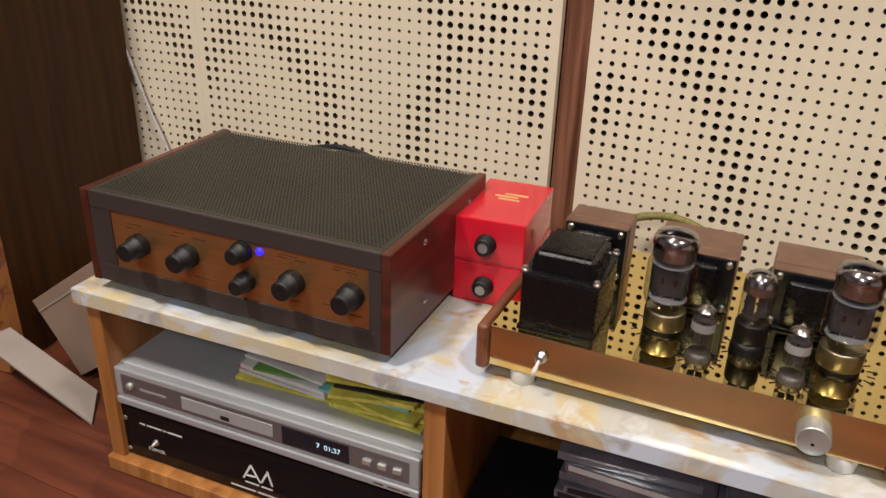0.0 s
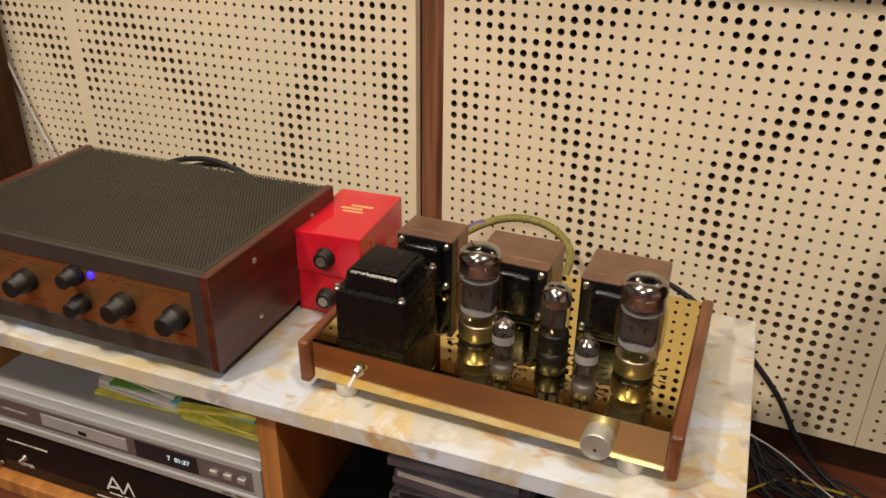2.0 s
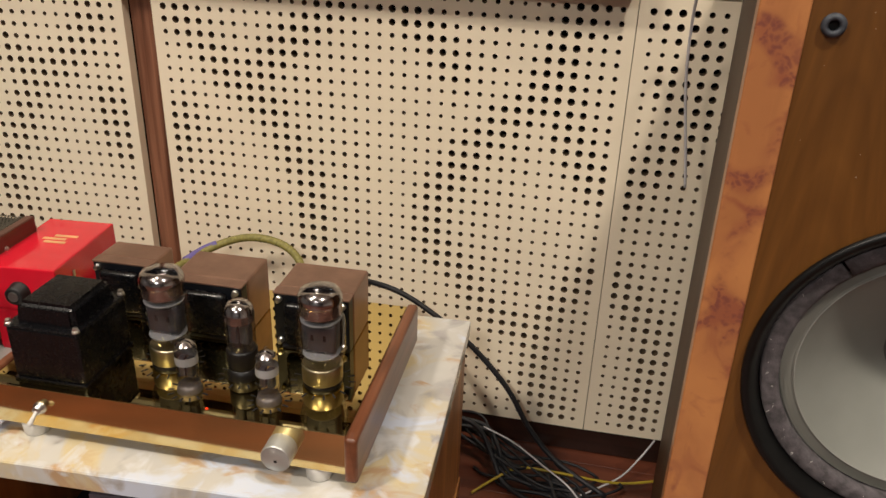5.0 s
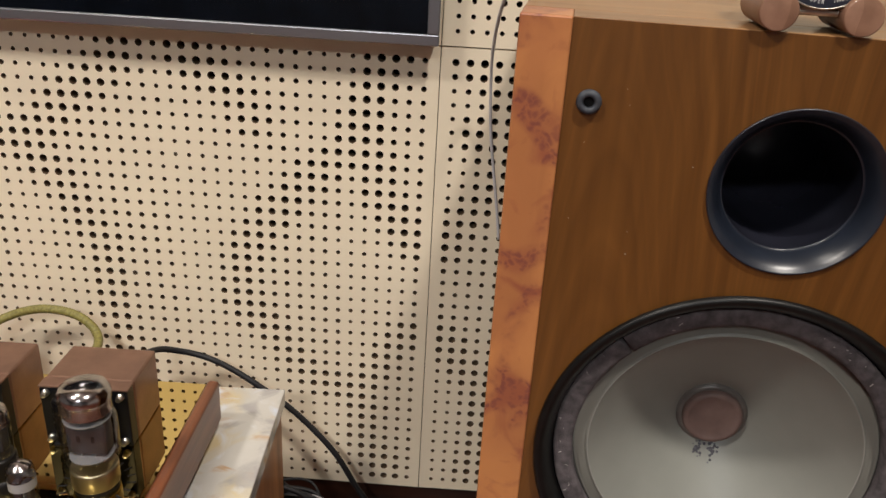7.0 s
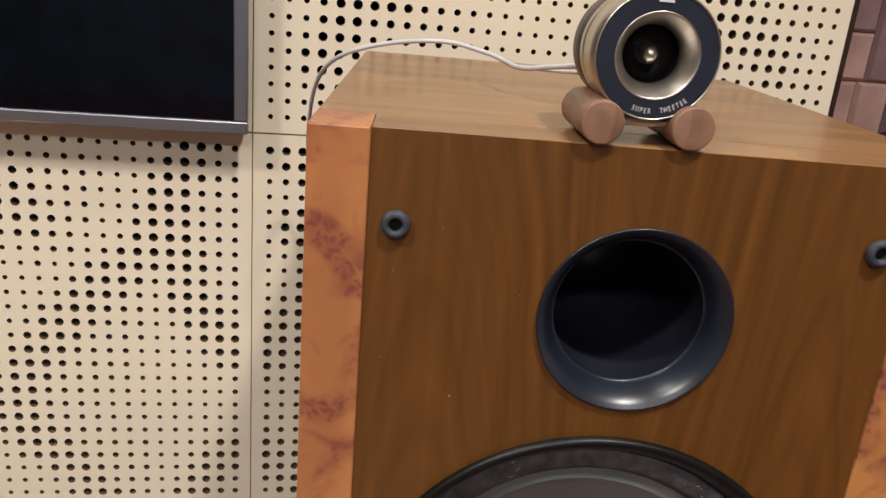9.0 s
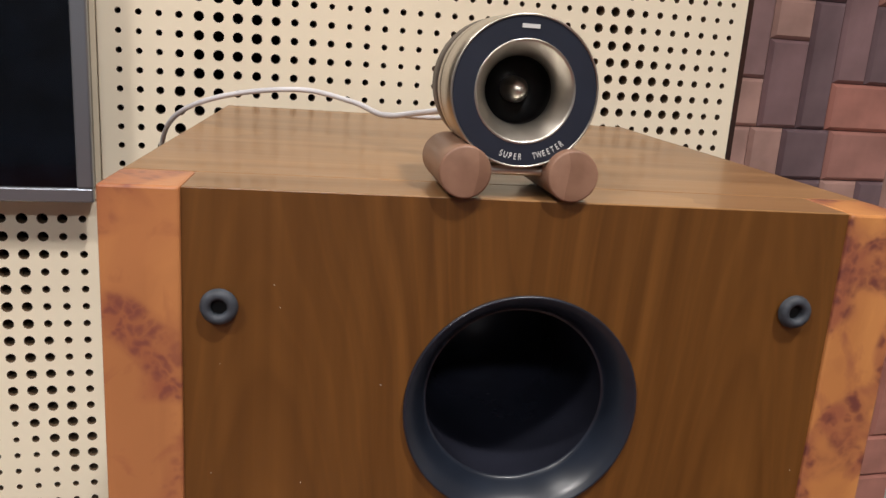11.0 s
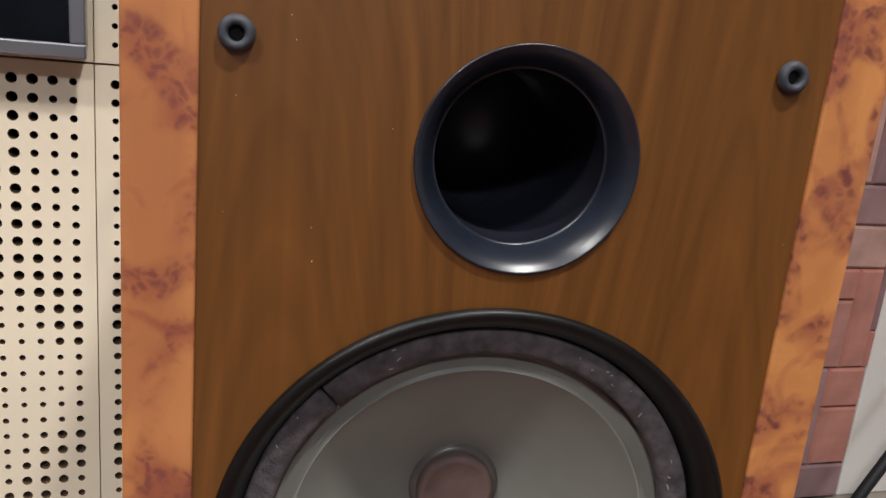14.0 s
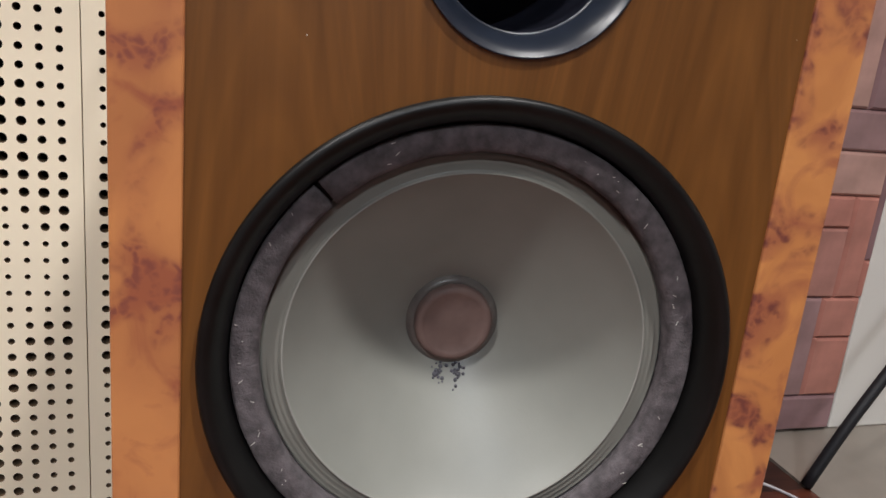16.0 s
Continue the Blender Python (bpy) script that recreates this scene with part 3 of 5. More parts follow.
for lx, ly, s in ((0.95, -0.2, 0.16), (-0.45, 0.4, 0.2), (-0.85, -0.45, 0.26), (0.05, -2.2, 0.4)):
    dl = thing("ceiling_downlight", "round white recessed ceiling downlight, switched on", "ceiling light", pose(lx, ly, 2.5), "ceiling lights")
    part("trim_ring", lathe([(s / 2 + 0.001, -0.009), (s / 2 + 0.006, -0.013), (s / 2 + 0.03, -0.004), (s / 2 + 0.03, 0.0), (s / 2 + 0.001, 0.0)]), PLASTER, dl, smooth=True)
    part("diffuser", lathe([(0, -0.003), (s / 2, -0.003)]), LAMPGLOW, dl)


# loudspeakers ---------------------------------------------------------------
def boss(parent, x, z):
    b = part("grille_socket", lathe([(0.0033, -0.006), (0.0033, 0.0018), (0.0043, 0.003), (0.0061, 0.0028), (0.0072, 0.0017), (0.0077, 0.0)], Matrix.Translation((x, 0, z)) @ AHEAD, 32), BOSS, parent, "dusty grey plastic grille socket", True)
    part("socket_bore", lathe([(0, -0.0009), (0.0032, -0.0009)], Matrix.Translation((x, 0, z)) @ AHEAD, 24), BLACK_VOID, b)


def loudspeaker(m, w, depth, top, label):
    """A tall floor box: walnut panels, burl corner posts, flared port and a big paper woofer. Front at y = 0, left edge at x = 0."""
    sp = thing("loudspeaker", label, "loudspeaker", m, "pair of loudspeakers")
    post = 0.0312
    pz, wz, cx, port_x = 0.6283, 0.4245, w / 2 - 0.0008, w / 2 + 0.0026
    # baffle with two round openings
    bm = bmesh.new()
    x0, x1, z0, z1 = post, w - post, FLOOR, top - 0.0005
    zs = (z1, (pz - 0.0505 + wz + 0.1285) / 2, z0)
    for (za, zb), (mid, cz, r) in zip(zip(zs, zs[1:]), ((port_x, pz, 0.0505), (cx, wz, 0.1285))):
        n = 64
        ring, back, outer = [], [], []
        for k in range(n):
            a = 2 * math.pi * (k + 0.5) / n
            c, s = math.cos(a), math.sin(a)
            ring.append(bm.verts.new((mid + r * c, 0.0015, cz + r * s)))
            back.append(bm.verts.new((mid + r * c, 0.022, cz + r * s)))
            f = min((x1 - mid if c > 0 else mid - x0) / max(abs(c), 1e-9), (za - cz if s > 0 else cz - zb) / max(abs(s), 1e-9))
            outer.append(bm.verts.new((mid + f * c, 0.0015, cz + f * s)))
        for k in range(n):
            j = (k + 1) % n
            bm.faces.new((outer[k], outer[j], ring[j], ring[k]))
            bm.faces.new((ring[k], ring[j], back[j], back[k]))
        for qx, qz in ((x0, za), (x1, za), (x0, zb), (x1, zb)):
            q = bm.verts.new((qx, 0.0015, qz))
            near_two = sorted(outer, key=lambda v: (v.co - q.co).length)[:2]
            bm.faces.new((q, *near_two))
    bmesh.ops.recalc_face_normals(bm, faces=bm.faces)
    for f in bm.faces:
        if f.normal.y > 0.5:
            f.normal_flip()
    part("baffle", bm, SPEAKER_WOOD, sp, "walnut veneer front baffle")
    for px in (0, w - post):
        part("corner_post", box(px, px + post, 0, 0.038, FLOOR, top, 0.0012), BURL_SPOTTED if px else BURL, sp, "orange burl veneer corner post")
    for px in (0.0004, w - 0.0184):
        part("side_panel", box(px, px + 0.018, 0.0382, depth, FLOOR, top - 0.0184), SPEAKER_SIDE, sp, "walnut side panel, shade put into its colour")
    part("back_panel", box(0.0186, w - 0.0186, depth - 0.018, depth, FLOOR, top - 0.0184), SPEAKER_WOOD, sp)
    part("top_panel", box(0.0004, w - 0.0004, 0.0382, depth, top - 0.018, top, 0.0008), SPEAKER_TOP, sp, "glossy walnut veneer top, lit sheen put into its colour")
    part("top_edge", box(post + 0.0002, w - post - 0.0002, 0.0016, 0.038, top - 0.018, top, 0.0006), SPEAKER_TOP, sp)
    at = Matrix.Translation((port_x, 0, pz)) @ AHEAD
    port = part("port_flare", lathe([(0.0525, -0.001), (0.0525, 0.0004), (0.0519, 0.0008), (0.0513, 0.0002), (0.0498, -0.0009), (0.0478, -0.003), (0.0458, -0.0062), (0.044, -0.0098), (0.0428, -0.0128), (0.0421, -0.0148), (0.0416, -0.0153), (0.0411, -0.0154)], at, 72), PORT, sp, "blue-black plastic port flare", True)
    part("port_tube", lathe([(0.0412, -0.0154), (0.0416, -0.15), (0.0, -0.15)], at, 48), PORT_TUBE, port, smooth=True)
    at = Matrix.Translation((cx, 0, wz)) @ AHEAD
    woofer = part("woofer", lathe([(0.1345, 0.0), (0.1344, 0.0024), (0.133, 0.004), (0.1305, 0.0042), (0.1275, 0.002), (0.1235, -0.0045), (0.1215, -0.009), (0.1212, -0.014)], at, 96), RUBBER, sp, "black rubber woofer ring", True)
    # felt gasket with one open joint
    gap = radians(134)
    bm = bmesh.new()
    n, rows = 140, []
    for k in range(n + 1):
        a = gap + 0.012 + (2 * math.pi - 0.024) * k / n
        wob = 0.0004 * noise.noise((k * 0.35, 1, 0))
        rows.append([bm.verts.new((r * math.cos(a), r * math.sin(a), z + 0.0004 * noise.noise((k * 0.8, r * 90, 3)))) for r, z in ((0.1204 + wob, -0.016), (0.1201 + wob, -0.0105), (0.1187, -0.0095), (0.1096, -0.0098), (0.1066 + wob, -0.0112), (0.1063 + wob, -0.021))])
    for a, b in zip(rows, rows[1:]):
        for i in range(5):
            bm.faces.new((a[i], b[i], b[i + 1], a[i + 1]))
    bm.faces.new(rows[0])
    bm.faces.new(rows[-1][::-1])
    bmesh.ops.recalc_face_normals(bm, faces=bm.faces)
    bm.transform(at)
    part("gasket", bm, FELT, woofer, "grey felt gasket with a cut joint", True)
    part("basket", lathe([(0.1214, -0.0125), (0.1205, -0.0145), (0.118, -0.0205), (0.1, -0.0212)], at, 64), RUBBER, woofer)
    part("surround", lathe([(0.1074, -0.0205), (0.1058, -0.0207), (0.1043, -0.0178), (0.1028, -0.0202), (0.1012, -0.0176), (0.0998, -0.02), (0.0984, -0.0174), (0.0972, -0.0195), (0.0964, -0.0175), (0.0958, -0.0172)], at, 96), CONE_RIM, woofer, "pleated pale cone edge", True)
    part("cone_bead", lathe([(0.0959, -0.0173), (0.0953, -0.0168), (0.0947, -0.0176)], at, 96), BEAD, woofer, "pale bead round the cone", True)
    cone = [(0.0947 - (0.0947 - 0.026) * t, -0.0174 - 0.0505 * (t ** 0.86)) for t in [i / 14 for i in range(15)]]
    part("cone", lathe(cone, at, 96), CONE, woofer, "grey coated paper cone", True)
    part("cap_collar", lathe([(0.0285, -0.0698), (0.0268, -0.0672), (0.0252, -0.0652), (0.0234, -0.0646), (0.0222, -0.065)], at, 56), COLLAR, woofer, "grey glued collar under the dust cap", True)
    part("dust_cap", lathe([(0.0228, -0.066), (0.0226, -0.0622), (0.0217, -0.0603), (0.0198, -0.0592), (0.0178, -0.0597), (0.0165, -0.0604), (0.009, -0.0599), (0, -0.0596)], at, 56), DUST, woofer, "red-brown felt dust cap", True)
    rng = random.Random(5)
    bm = bmesh.new()
    for side in (-1, 1):
        for k in range(26):
            x, yy = side * (0.0052 + rng.gauss(0, 0.0016)), -0.0315 + rng.gauss(0, 0.0028)
            r = math.hypot(x, yy)
            t = max(0, (0.0947 - r) / 0.0687)
            bmesh.ops.create_icosphere(bm, subdivisions=1, radius=rng.uniform(0.0006, 0.0014), matrix=at @ Matrix.Translation((x, yy, -0.0174 - 0.0505 * t**0.86 + 0.0002)))
    part("lead_glue", bm, GLUE, woofer, "two dark blots of lead-out glue")
    # dust on the veneer and fibres on the felt
    rng = random.Random(21)
    bm = bmesh.new()
    for k in range(18):
        x, zz = rng.uniform(0.036, w - 0.036), rng.uniform(0.3, top - 0.02)
        if math.hypot(x - port_x, zz - pz) > 0.058 and math.hypot(x - cx, zz - wz) > 0.14:
            bmesh.ops.create_icosphere(bm, subdivisions=1, radius=rng.choice((0.0002, 0.00025, 0.0004)), matrix=Matrix.Translation((x, 0.0014, zz)))
    tagged(part("dust", bm, SPECK, sp), "pale dust specks", kind="stuff")
    bm = bmesh.new()
    for k in range(40):
        t, r = rng.uniform(0, 6.28), rng.uniform(0.108, 0.119)
        m = at @ Matrix.Translation((r * math.cos(t), r * math.sin(t), -0.0094)) @ pose(0, 0, 0, 0, 0, rng.uniform(0, 180)) @ Matrix.Diagonal((rng.uniform(0.0006, 0.003), 0.00025, 0.0002, 1))
        bmesh.ops.create_cube(bm, size=1.0, matrix=m)
    tagged(part("fibre", bm, SPECK, woofer), "pale fibres on the felt", kind="stuff")
    boss(sp, 0.046, 0.6732)
    boss(sp, w - 0.05, 0.6766)
    return sp


TOE = -6.41
SP_TOP = 0.7218
right_speaker = loudspeaker(pose(0.473, 0.6502, 0, 0, 0, TOE), 0.3462, 0.384, SP_TOP, "walnut floor loudspeaker with orange burl corner posts")
left_speaker = loudspeaker(pose(-1.289, 0.5925, 0, 0, 0, 9.0), 0.3462, 0.378, SP_TOP, "walnut floor loudspeaker beside the rack, in shade")


# super tweeter ----------------------------------------------------------------
def super_tweeter(m):
    tw = thing("super_tweeter", "round nickel and navy horn super tweeter on wooden rollers", "tweeter", m)
    for sx in (-0.0217, 0.0232):
        part("roller", lathe([(0, 0), (0.0099, 0), (0.0102, -0.0001), (0.0107, -0.0006), (0.0108, -0.0012), (0.0108, -0.004), (0.0108, -0.0508), (0.0098, -0.052), (0, -0.052)], Matrix.Translation((sx, 0, 0.0112)) @ AHEAD, 40), ROLLER, tw, "pale brown wooden roller foot", True)
    for yy in (0.012, 0.04):
        part("cross_rod", lathe([(0, -0.0125), (0.0021, -0.0125), (0.0021, 0.0125), (0, 0.0125)], Matrix.Translation((0, yy, 0.0112)) @ pose(0, 0, 0, 0, 90, 0), 20), STEEL, tw)
    c = Matrix.Translation((0.0014, 0.005, 0.0438)) @ AHEAD
    part("body", lathe([(0, -0.034), (0.0306, -0.034), (0.0306, -0.0265), (0.03, -0.026), (0.0306, -0.0255), (0.0306, -0.0005), (0.03, 0.0), (0.0297, -0.0006)], c, 72), STEEL, tw, "brushed nickel drum", True)
    part("magnet_ring", lathe([(0, -0.056), (0.0288, -0.056), (0.03, -0.055), (0.03, -0.0345), (0.02, -0.0342)], c, 64), MAGNET, tw, "brown-grey magnet ring", True)
    part("face_ring", lathe([(0.0296, -0.0006), (0.0209, -0.0006)], c, 72), NAVY, tw, "navy anodised face ring")
    part("horn", lathe([(0.021, -0.0007), (0.0205, -0.0002), (0.0197, -0.0012), (0.0165, -0.006), (0.0146, -0.0105), (0.0142, -0.0125), (0.0138, -0.0235), (0.0, -0.0235)], c, 72), STEEL, tw, "turned nickel horn mouth", True)
    part("throat", lathe([(0.0141, -0.0126), (0.0136, -0.0232), (0, -0.0232)], c, 48), BAKELITE, tw, smooth=True)
    part("phase_plug", lathe([(0.0056, -0.0231), (0.0054, -0.017), (0.0042, -0.0125), (0.0019, -0.0096), (0, -0.0088)], c, 40), STEEL, tw, "pointed nickel phase plug", True)
    text = "SUPER  TWEETER"
    for i, ch in enumerate(text):
        if ch != " ":
            a = radians(-108 + 58 * i / (len(text) - 1))
            words(ch, 0.0037, c @ Matrix.Translation((0.0262 * math.cos(a), 0.0262 * math.sin(a), -0.0004)) @ pose(0, 0, 0, 0, 0, math.degrees(a) + 90) @ Matrix.Diagonal((0.66, 1, 1, 1)), PRINT_WHITE, tw, "letter")
    part("badge", box(-0.0022, 0.005, 0.0052, 0.0056, 0.0438 + 0.0248, 0.0438 + 0.0264), PRINT_WHITE, tw, "small pale badge strip")
    part("terminal", lathe([(0, 0), (0.0052, 0), (0.0062, -0.004), (0.0056, -0.012), (0, -0.012)], Matrix.Translation((0.031, 0.046, 0.0235)) @ pose(0, 0, 0, 80, 0, 60) @ Matrix.Diagonal((1.35, 1.35, 1.35, 1)), 28), CABLE_WHITE, tw, "white plastic plug", True)
    return tw


super_tweeter(pose(0.6357, 0.629, SP_TOP, 0, 0, TOE + 1.5))

# television ---------------------------------------------------------------------
TVY = 1.0288
tv = thing("television", "wall-mounted black television with a grey metal bezel", "television", pose(0, 0, 0))
X0, X1, ZB, ZT = -0.55, 0.4088, 0.6362, 1.19
part("housing", box(X0 + 0.004, X1 - 0.003, TVY + 0.007, TVY + 0.0335, ZB + 0.004, ZT - 0.004, 0.003), PIANO, tv)
part("screen", box(X0 + 0.0132, X1 - 0.0132, TVY + 0.003, TVY + 0.0069, ZB + 0.0122, ZT - 0.0132), SCREEN, tv, "glossy black screen")
part("bezel", box(X0, X1, TVY, TVY + 0.0069, ZB, ZB + 0.012, 0.0016), BEZEL, tv)
part("bezel", box(X0, X1, TVY, TVY + 0.0069, ZT - 0.013, ZT, 0.0016), BEZEL, tv)
part("bezel", box(X0, X0 + 0.013, TVY, TVY + 0.0069, ZB + 0.0121, ZT - 0.0131, 0.0016), BEZEL, tv)
part("bezel", box(X1 - 0.013, X1, TVY, TVY + 0.0069, ZB + 0.0121, ZT - 0.0131, 0.0016), BEZEL, tv)

part("standby_light", lathe([(0, 0), (0.0016, 0), (0.0016, 0.0012), (0, 0.0016)], Matrix.Translation((-0.174, TVY + 0.004, ZB)) @ pose(0, 0, 0, 180, 0, 0), 16), RED_LED, tv, "lit red standby light")

# rack ------------------------------------------------------------------------------
RACK = pose(-0.647, 0.558, 0, 0, 0, 2.8)
ZS = 0.2435
rack = thing("media_rack", "low orange plywood rack with open compartments", "rack", RACK)
DEPTH = 0.343
part("side_panel", box(0.0, 0.02, 0.008, DEPTH, 0.0, ZS - 0.0205, 0.001), OAK, rack)
part("side_panel", box(0.896, 0.914, 0.012, DEPTH, 0.0, ZS - 0.0205, 0.001), OAK, rack)
part("divider", box(0.44, 0.464, 0.008, DEPTH - 0.02, 0.0, ZS - 0.0205, 0.001), OAK, rack)
part("bottom_board", box(-0.002, 0.916, 0.0, DEPTH, FLOOR + 0.0005, -0.0005, 0.0015), OAK, rack)
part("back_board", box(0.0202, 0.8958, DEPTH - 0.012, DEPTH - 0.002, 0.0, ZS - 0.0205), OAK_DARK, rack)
shelf = thing("rack_top", "cream and amber onyx-look laminate top on the rack", "shelf top", RACK)
part("slab", box(-0.011, 0.918, 0.0012, DEPTH + 0.006, ZS - 0.02, ZS, 0.0012), MARBLE, shelf)
part("front_edge", box(-0.011, 0.918, 0.0, 0.00115, ZS - 0.0199, ZS - 0.0006, 0.0004), MARBLE, shelf, "laminate front edge band")

# preamplifier ---------------------------------------------------------------------------
PRE = pose(-0.631, 0.5725, 0, 0, 0, 2.3)
PWID, PDEP, PB, PT = 0.3855, 0.255, 0.2575, 0.3695
pre = thing("preamplifier", "brown-grey valve preamplifier with copper panel and mahogany sides", "amplifier", PRE)
SIDE = 0.0105
for px in (0, PWID - SIDE):
    sd = part("side_cheek", box(px, px + SIDE, -0.001, PDEP, PB, PT, 0.0015), REDWOOD, pre, "mahogany side cheek")
    if px > 0:
        for yy, zz in ((0.078, 0.3515), (0.08, 0.282), (0.2, 0.3515), (0.2, 0.282)):
            part("screw", lathe([(0, 0.0022), (0.0022, 0.0016), (0.0034, 0.0)], Matrix.Translation((px + SIDE, yy, zz)) @ pose(0, 0, 0, 0, 90, 0), 20), SCREW, sd, smooth=True)
chassis = part("case", box(SIDE + 0.0002, PWID - SIDE - 0.0002, 0.006, PDEP - 0.004, PB + 0.002, PT - 0.004), FASCIA, pre)
# front frame, with the copper panel sunk in
GX0, GX1, GZ0, GZ1 = 0.0383, 0.3612, 0.2805, 0.3487
front = part("front_frame", box(SIDE + 0.0002, PWID - SIDE - 0.0002, 0.0, 0.0058, GZ1, PT - 0.0005, 0.001), FASCIA, pre, "brown-grey enamelled front frame")
part("front_frame_lower", box(SIDE + 0.0002, PWID - SIDE - 0.0002, 0.0, 0.0058, PB + 0.001, GZ0, 0.001), FASCIA, pre)
part("front_frame_end", box(SIDE + 0.0002, GX0, 0.0002, 0.0058, GZ0 + 0.0001, GZ1 - 0.0001), FASCIA, pre)
part("front_frame_end", box(GX1, PWID - SIDE - 0.0002, 0.0002, 0.0058, GZ0 + 0.0001, GZ1 - 0.0001), FASCIA, pre)
plate = part("control_panel", box(GX0 + 0.0002, GX1 - 0.0002, 0.0016, 0.0056, GZ0 + 0.0003, GZ1 - 0.0003), GOLDPLATE, pre, "brushed copper-gold control panel")


def pre_knob(x, z, r, length, lever=False):
    a = Matrix.Translation((x, 0.0015, z)) @ AHEAD
    k = part("control_knob", lathe([(r * 1.05, 0), (r * 1.05, length * 0.42), (r * 0.98, length * 0.47), (r * 0.86, length * 0.5), (r * 0.86, length * 0.94), (r * 0.76, length), (r * 0.5, length * 0.985), (0, length * 0.985)], a, 36), KNOB, pre, "black bakelite control knob", True)
    bm = bmesh.new()
    for i in range(28):
        t = 2 * math.pi * i / 28
        bmesh.ops.create_cube(bm, size=1.0, matrix=a @ Matrix.Translation((1.04 * r * math.cos(t), 1.04 * r * math.sin(t), length * 0.22)) @ pose(0, 0, 0, 0, 0, math.degrees(t)) @ Matrix.Diagonal((0.0012, 0.0009, length * 0.36, 1)))
    part("knurling", bm, KNOB, k)
    if lever:
        part("lever", box(x - 0.021, x - r * 0.7, -0.0125, -0.009, z - 0.0115, z - 0.0075, 0.001), KNOB, k)


def strip(x, z, w, h=0.0011):
    part("print_bar", box(x - w / 2, x + w / 2, 0.00135, 0.0017, z - h / 2, z + h / 2), INK, plate)


for x, z, r, ln, lev in ((0.0655, 0.3155, 0.0122, 0.027, False), (0.1315, 0.317, 0.0125, 0.027, True), (0.2035, 0.3385, 0.0102, 0.022, False), (0.2045, 0.3035, 0.0102, 0.022, False), (0.2632, 0.316, 0.0125, 0.027, False), (0.331, 0.317, 0.0125, 0.027, False)):
    pre_knob(x + 0.0115, z, r, ln, lev)
for x, z, w in ((0.06, 0.338, 0.02), (0.052, 0.333, 0.008), (0.12, 0.3405, 0.016), (0.146, 0.338, 0.018), (0.113, 0.3355, 0.012), (0.15, 0.2925, 0.03), (0.258, 0.3435, 0.022), (0.25, 0.3405, 0.012), (0.272, 0.3405, 0.012), (0.263, 0.293, 0.012), (0.322, 0.3435, 0.026), (0.313, 0.3405, 0.009), (0.33, 0.3405, 0.013), (0.306, 0.2985, 0.018), (0.333, 0.2935, 0.016)):
    strip(x + 0.0115, z, w)
part("pilot_lamp", lathe([(0.0043, 0), (0.0041, 0.001), (0.0024, 0.0028), (0, 0.0032)], Matrix.Translation((0.2347, 0.0015, 0.3405)) @ AHEAD, 24), BLUE_LED, pre, "lit blue pilot lamp", True)
# mesh lid: a perforated sheet
LID = mat("lid_enamel", (0.048, 0.042, 0.03), 0.5, 0.2, 0.1, 12)


def mesh_lid(x0, x1, y0, y1, z, parent):
    """A steel sheet with staggered square-ish bores, over a black sheet that stands in for the dark inside."""
    verts, faces = [], []
    p = 0.0042
    ny, nx = int((y1 - y0) / (p * 0.866)), int((x1 - x0) / p)
    sx, sy = (x1 - x0) / nx, (y1 - y0) / ny
    for j in range(ny):
        off = 0.5 if j % 2 else 0.0
        for i in range(nx - (1 if off else 0)):
            ax, ay = x0 + (i + off) * sx, y0 + j * sy
            n = len(verts)
            cx, cy, r = ax + sx / 2, ay + sy / 2, 0.00135
            verts += [(ax, ay, z), (cx, ay, z), (ax + sx, ay, z), (ax + sx, ay + sy, z), (cx, ay + sy, z), (ax, ay + sy, z)]
            verts += [(cx + r * math.cos(a), cy + r * math.sin(a), z) for a in (radians(q) for q in (210, 270, 330, 30, 90, 150))]
            faces += [(n + k, n + (k + 1) % 6, n + 6 + (k + 1) % 6, n + 6 + k) for k in range(6)]
        if off:
            for ax in (x0, x1 - sx / 2):
                n = len(verts)
                verts += [(ax, y0 + j * sy, z), (ax + sx / 2, y0 + j * sy, z), (ax + sx / 2, y0 + j * sy + sy, z), (ax, y0 + j * sy + sy, z)]
                faces.append((n, n + 1, n + 2, n + 3))
    me = bpy.data.meshes.new("mesh_lid")
    me.from_pydata(verts, [], faces)
    me.materials.append(LID)
    ob = new("mesh_lid", me)
    ob.parent = parent
    ob["label"] = "dark brown perforated steel lid"
    return ob


mesh_lid(SIDE + 0.006, PWID - SIDE - 0.006, 0.012, PDEP - 0.004, PT - 0.0006, pre)
part("lid_rim", box(SIDE + 0.0003, PWID - SIDE - 0.0003, 0.006, 0.0118, PT - 0.0038, PT - 0.0004, 0.0006), LID, pre)
for px in (SIDE + 0.0003, PWID - SIDE - 0.0058):
    part("lid_rim", box(px, px + 0.0055, 0.012, PDEP - 0.004, PT - 0.0038, PT - 0.0004, 0.0006), LID, pre)
# black sheet under the mesh, painting the shade inside the case
part("lid_shade_sheet", box(SIDE + 0.006, PWID - SIDE - 0.006, 0.012, PDEP - 0.005, PT - 0.0042, PT - 0.0039), BLACK_VOID, pre)
for fx in (0.03, PWID - 0.03):
    for fy in (0.035, PDEP - 0.03):
        part("foot", lathe([(0, PB + 0.002), (0.011, PB + 0.002), (0.0095, ZS), (0, ZS)], Matrix.Translation((fx, fy, 0)), 24), RUBBER, pre)

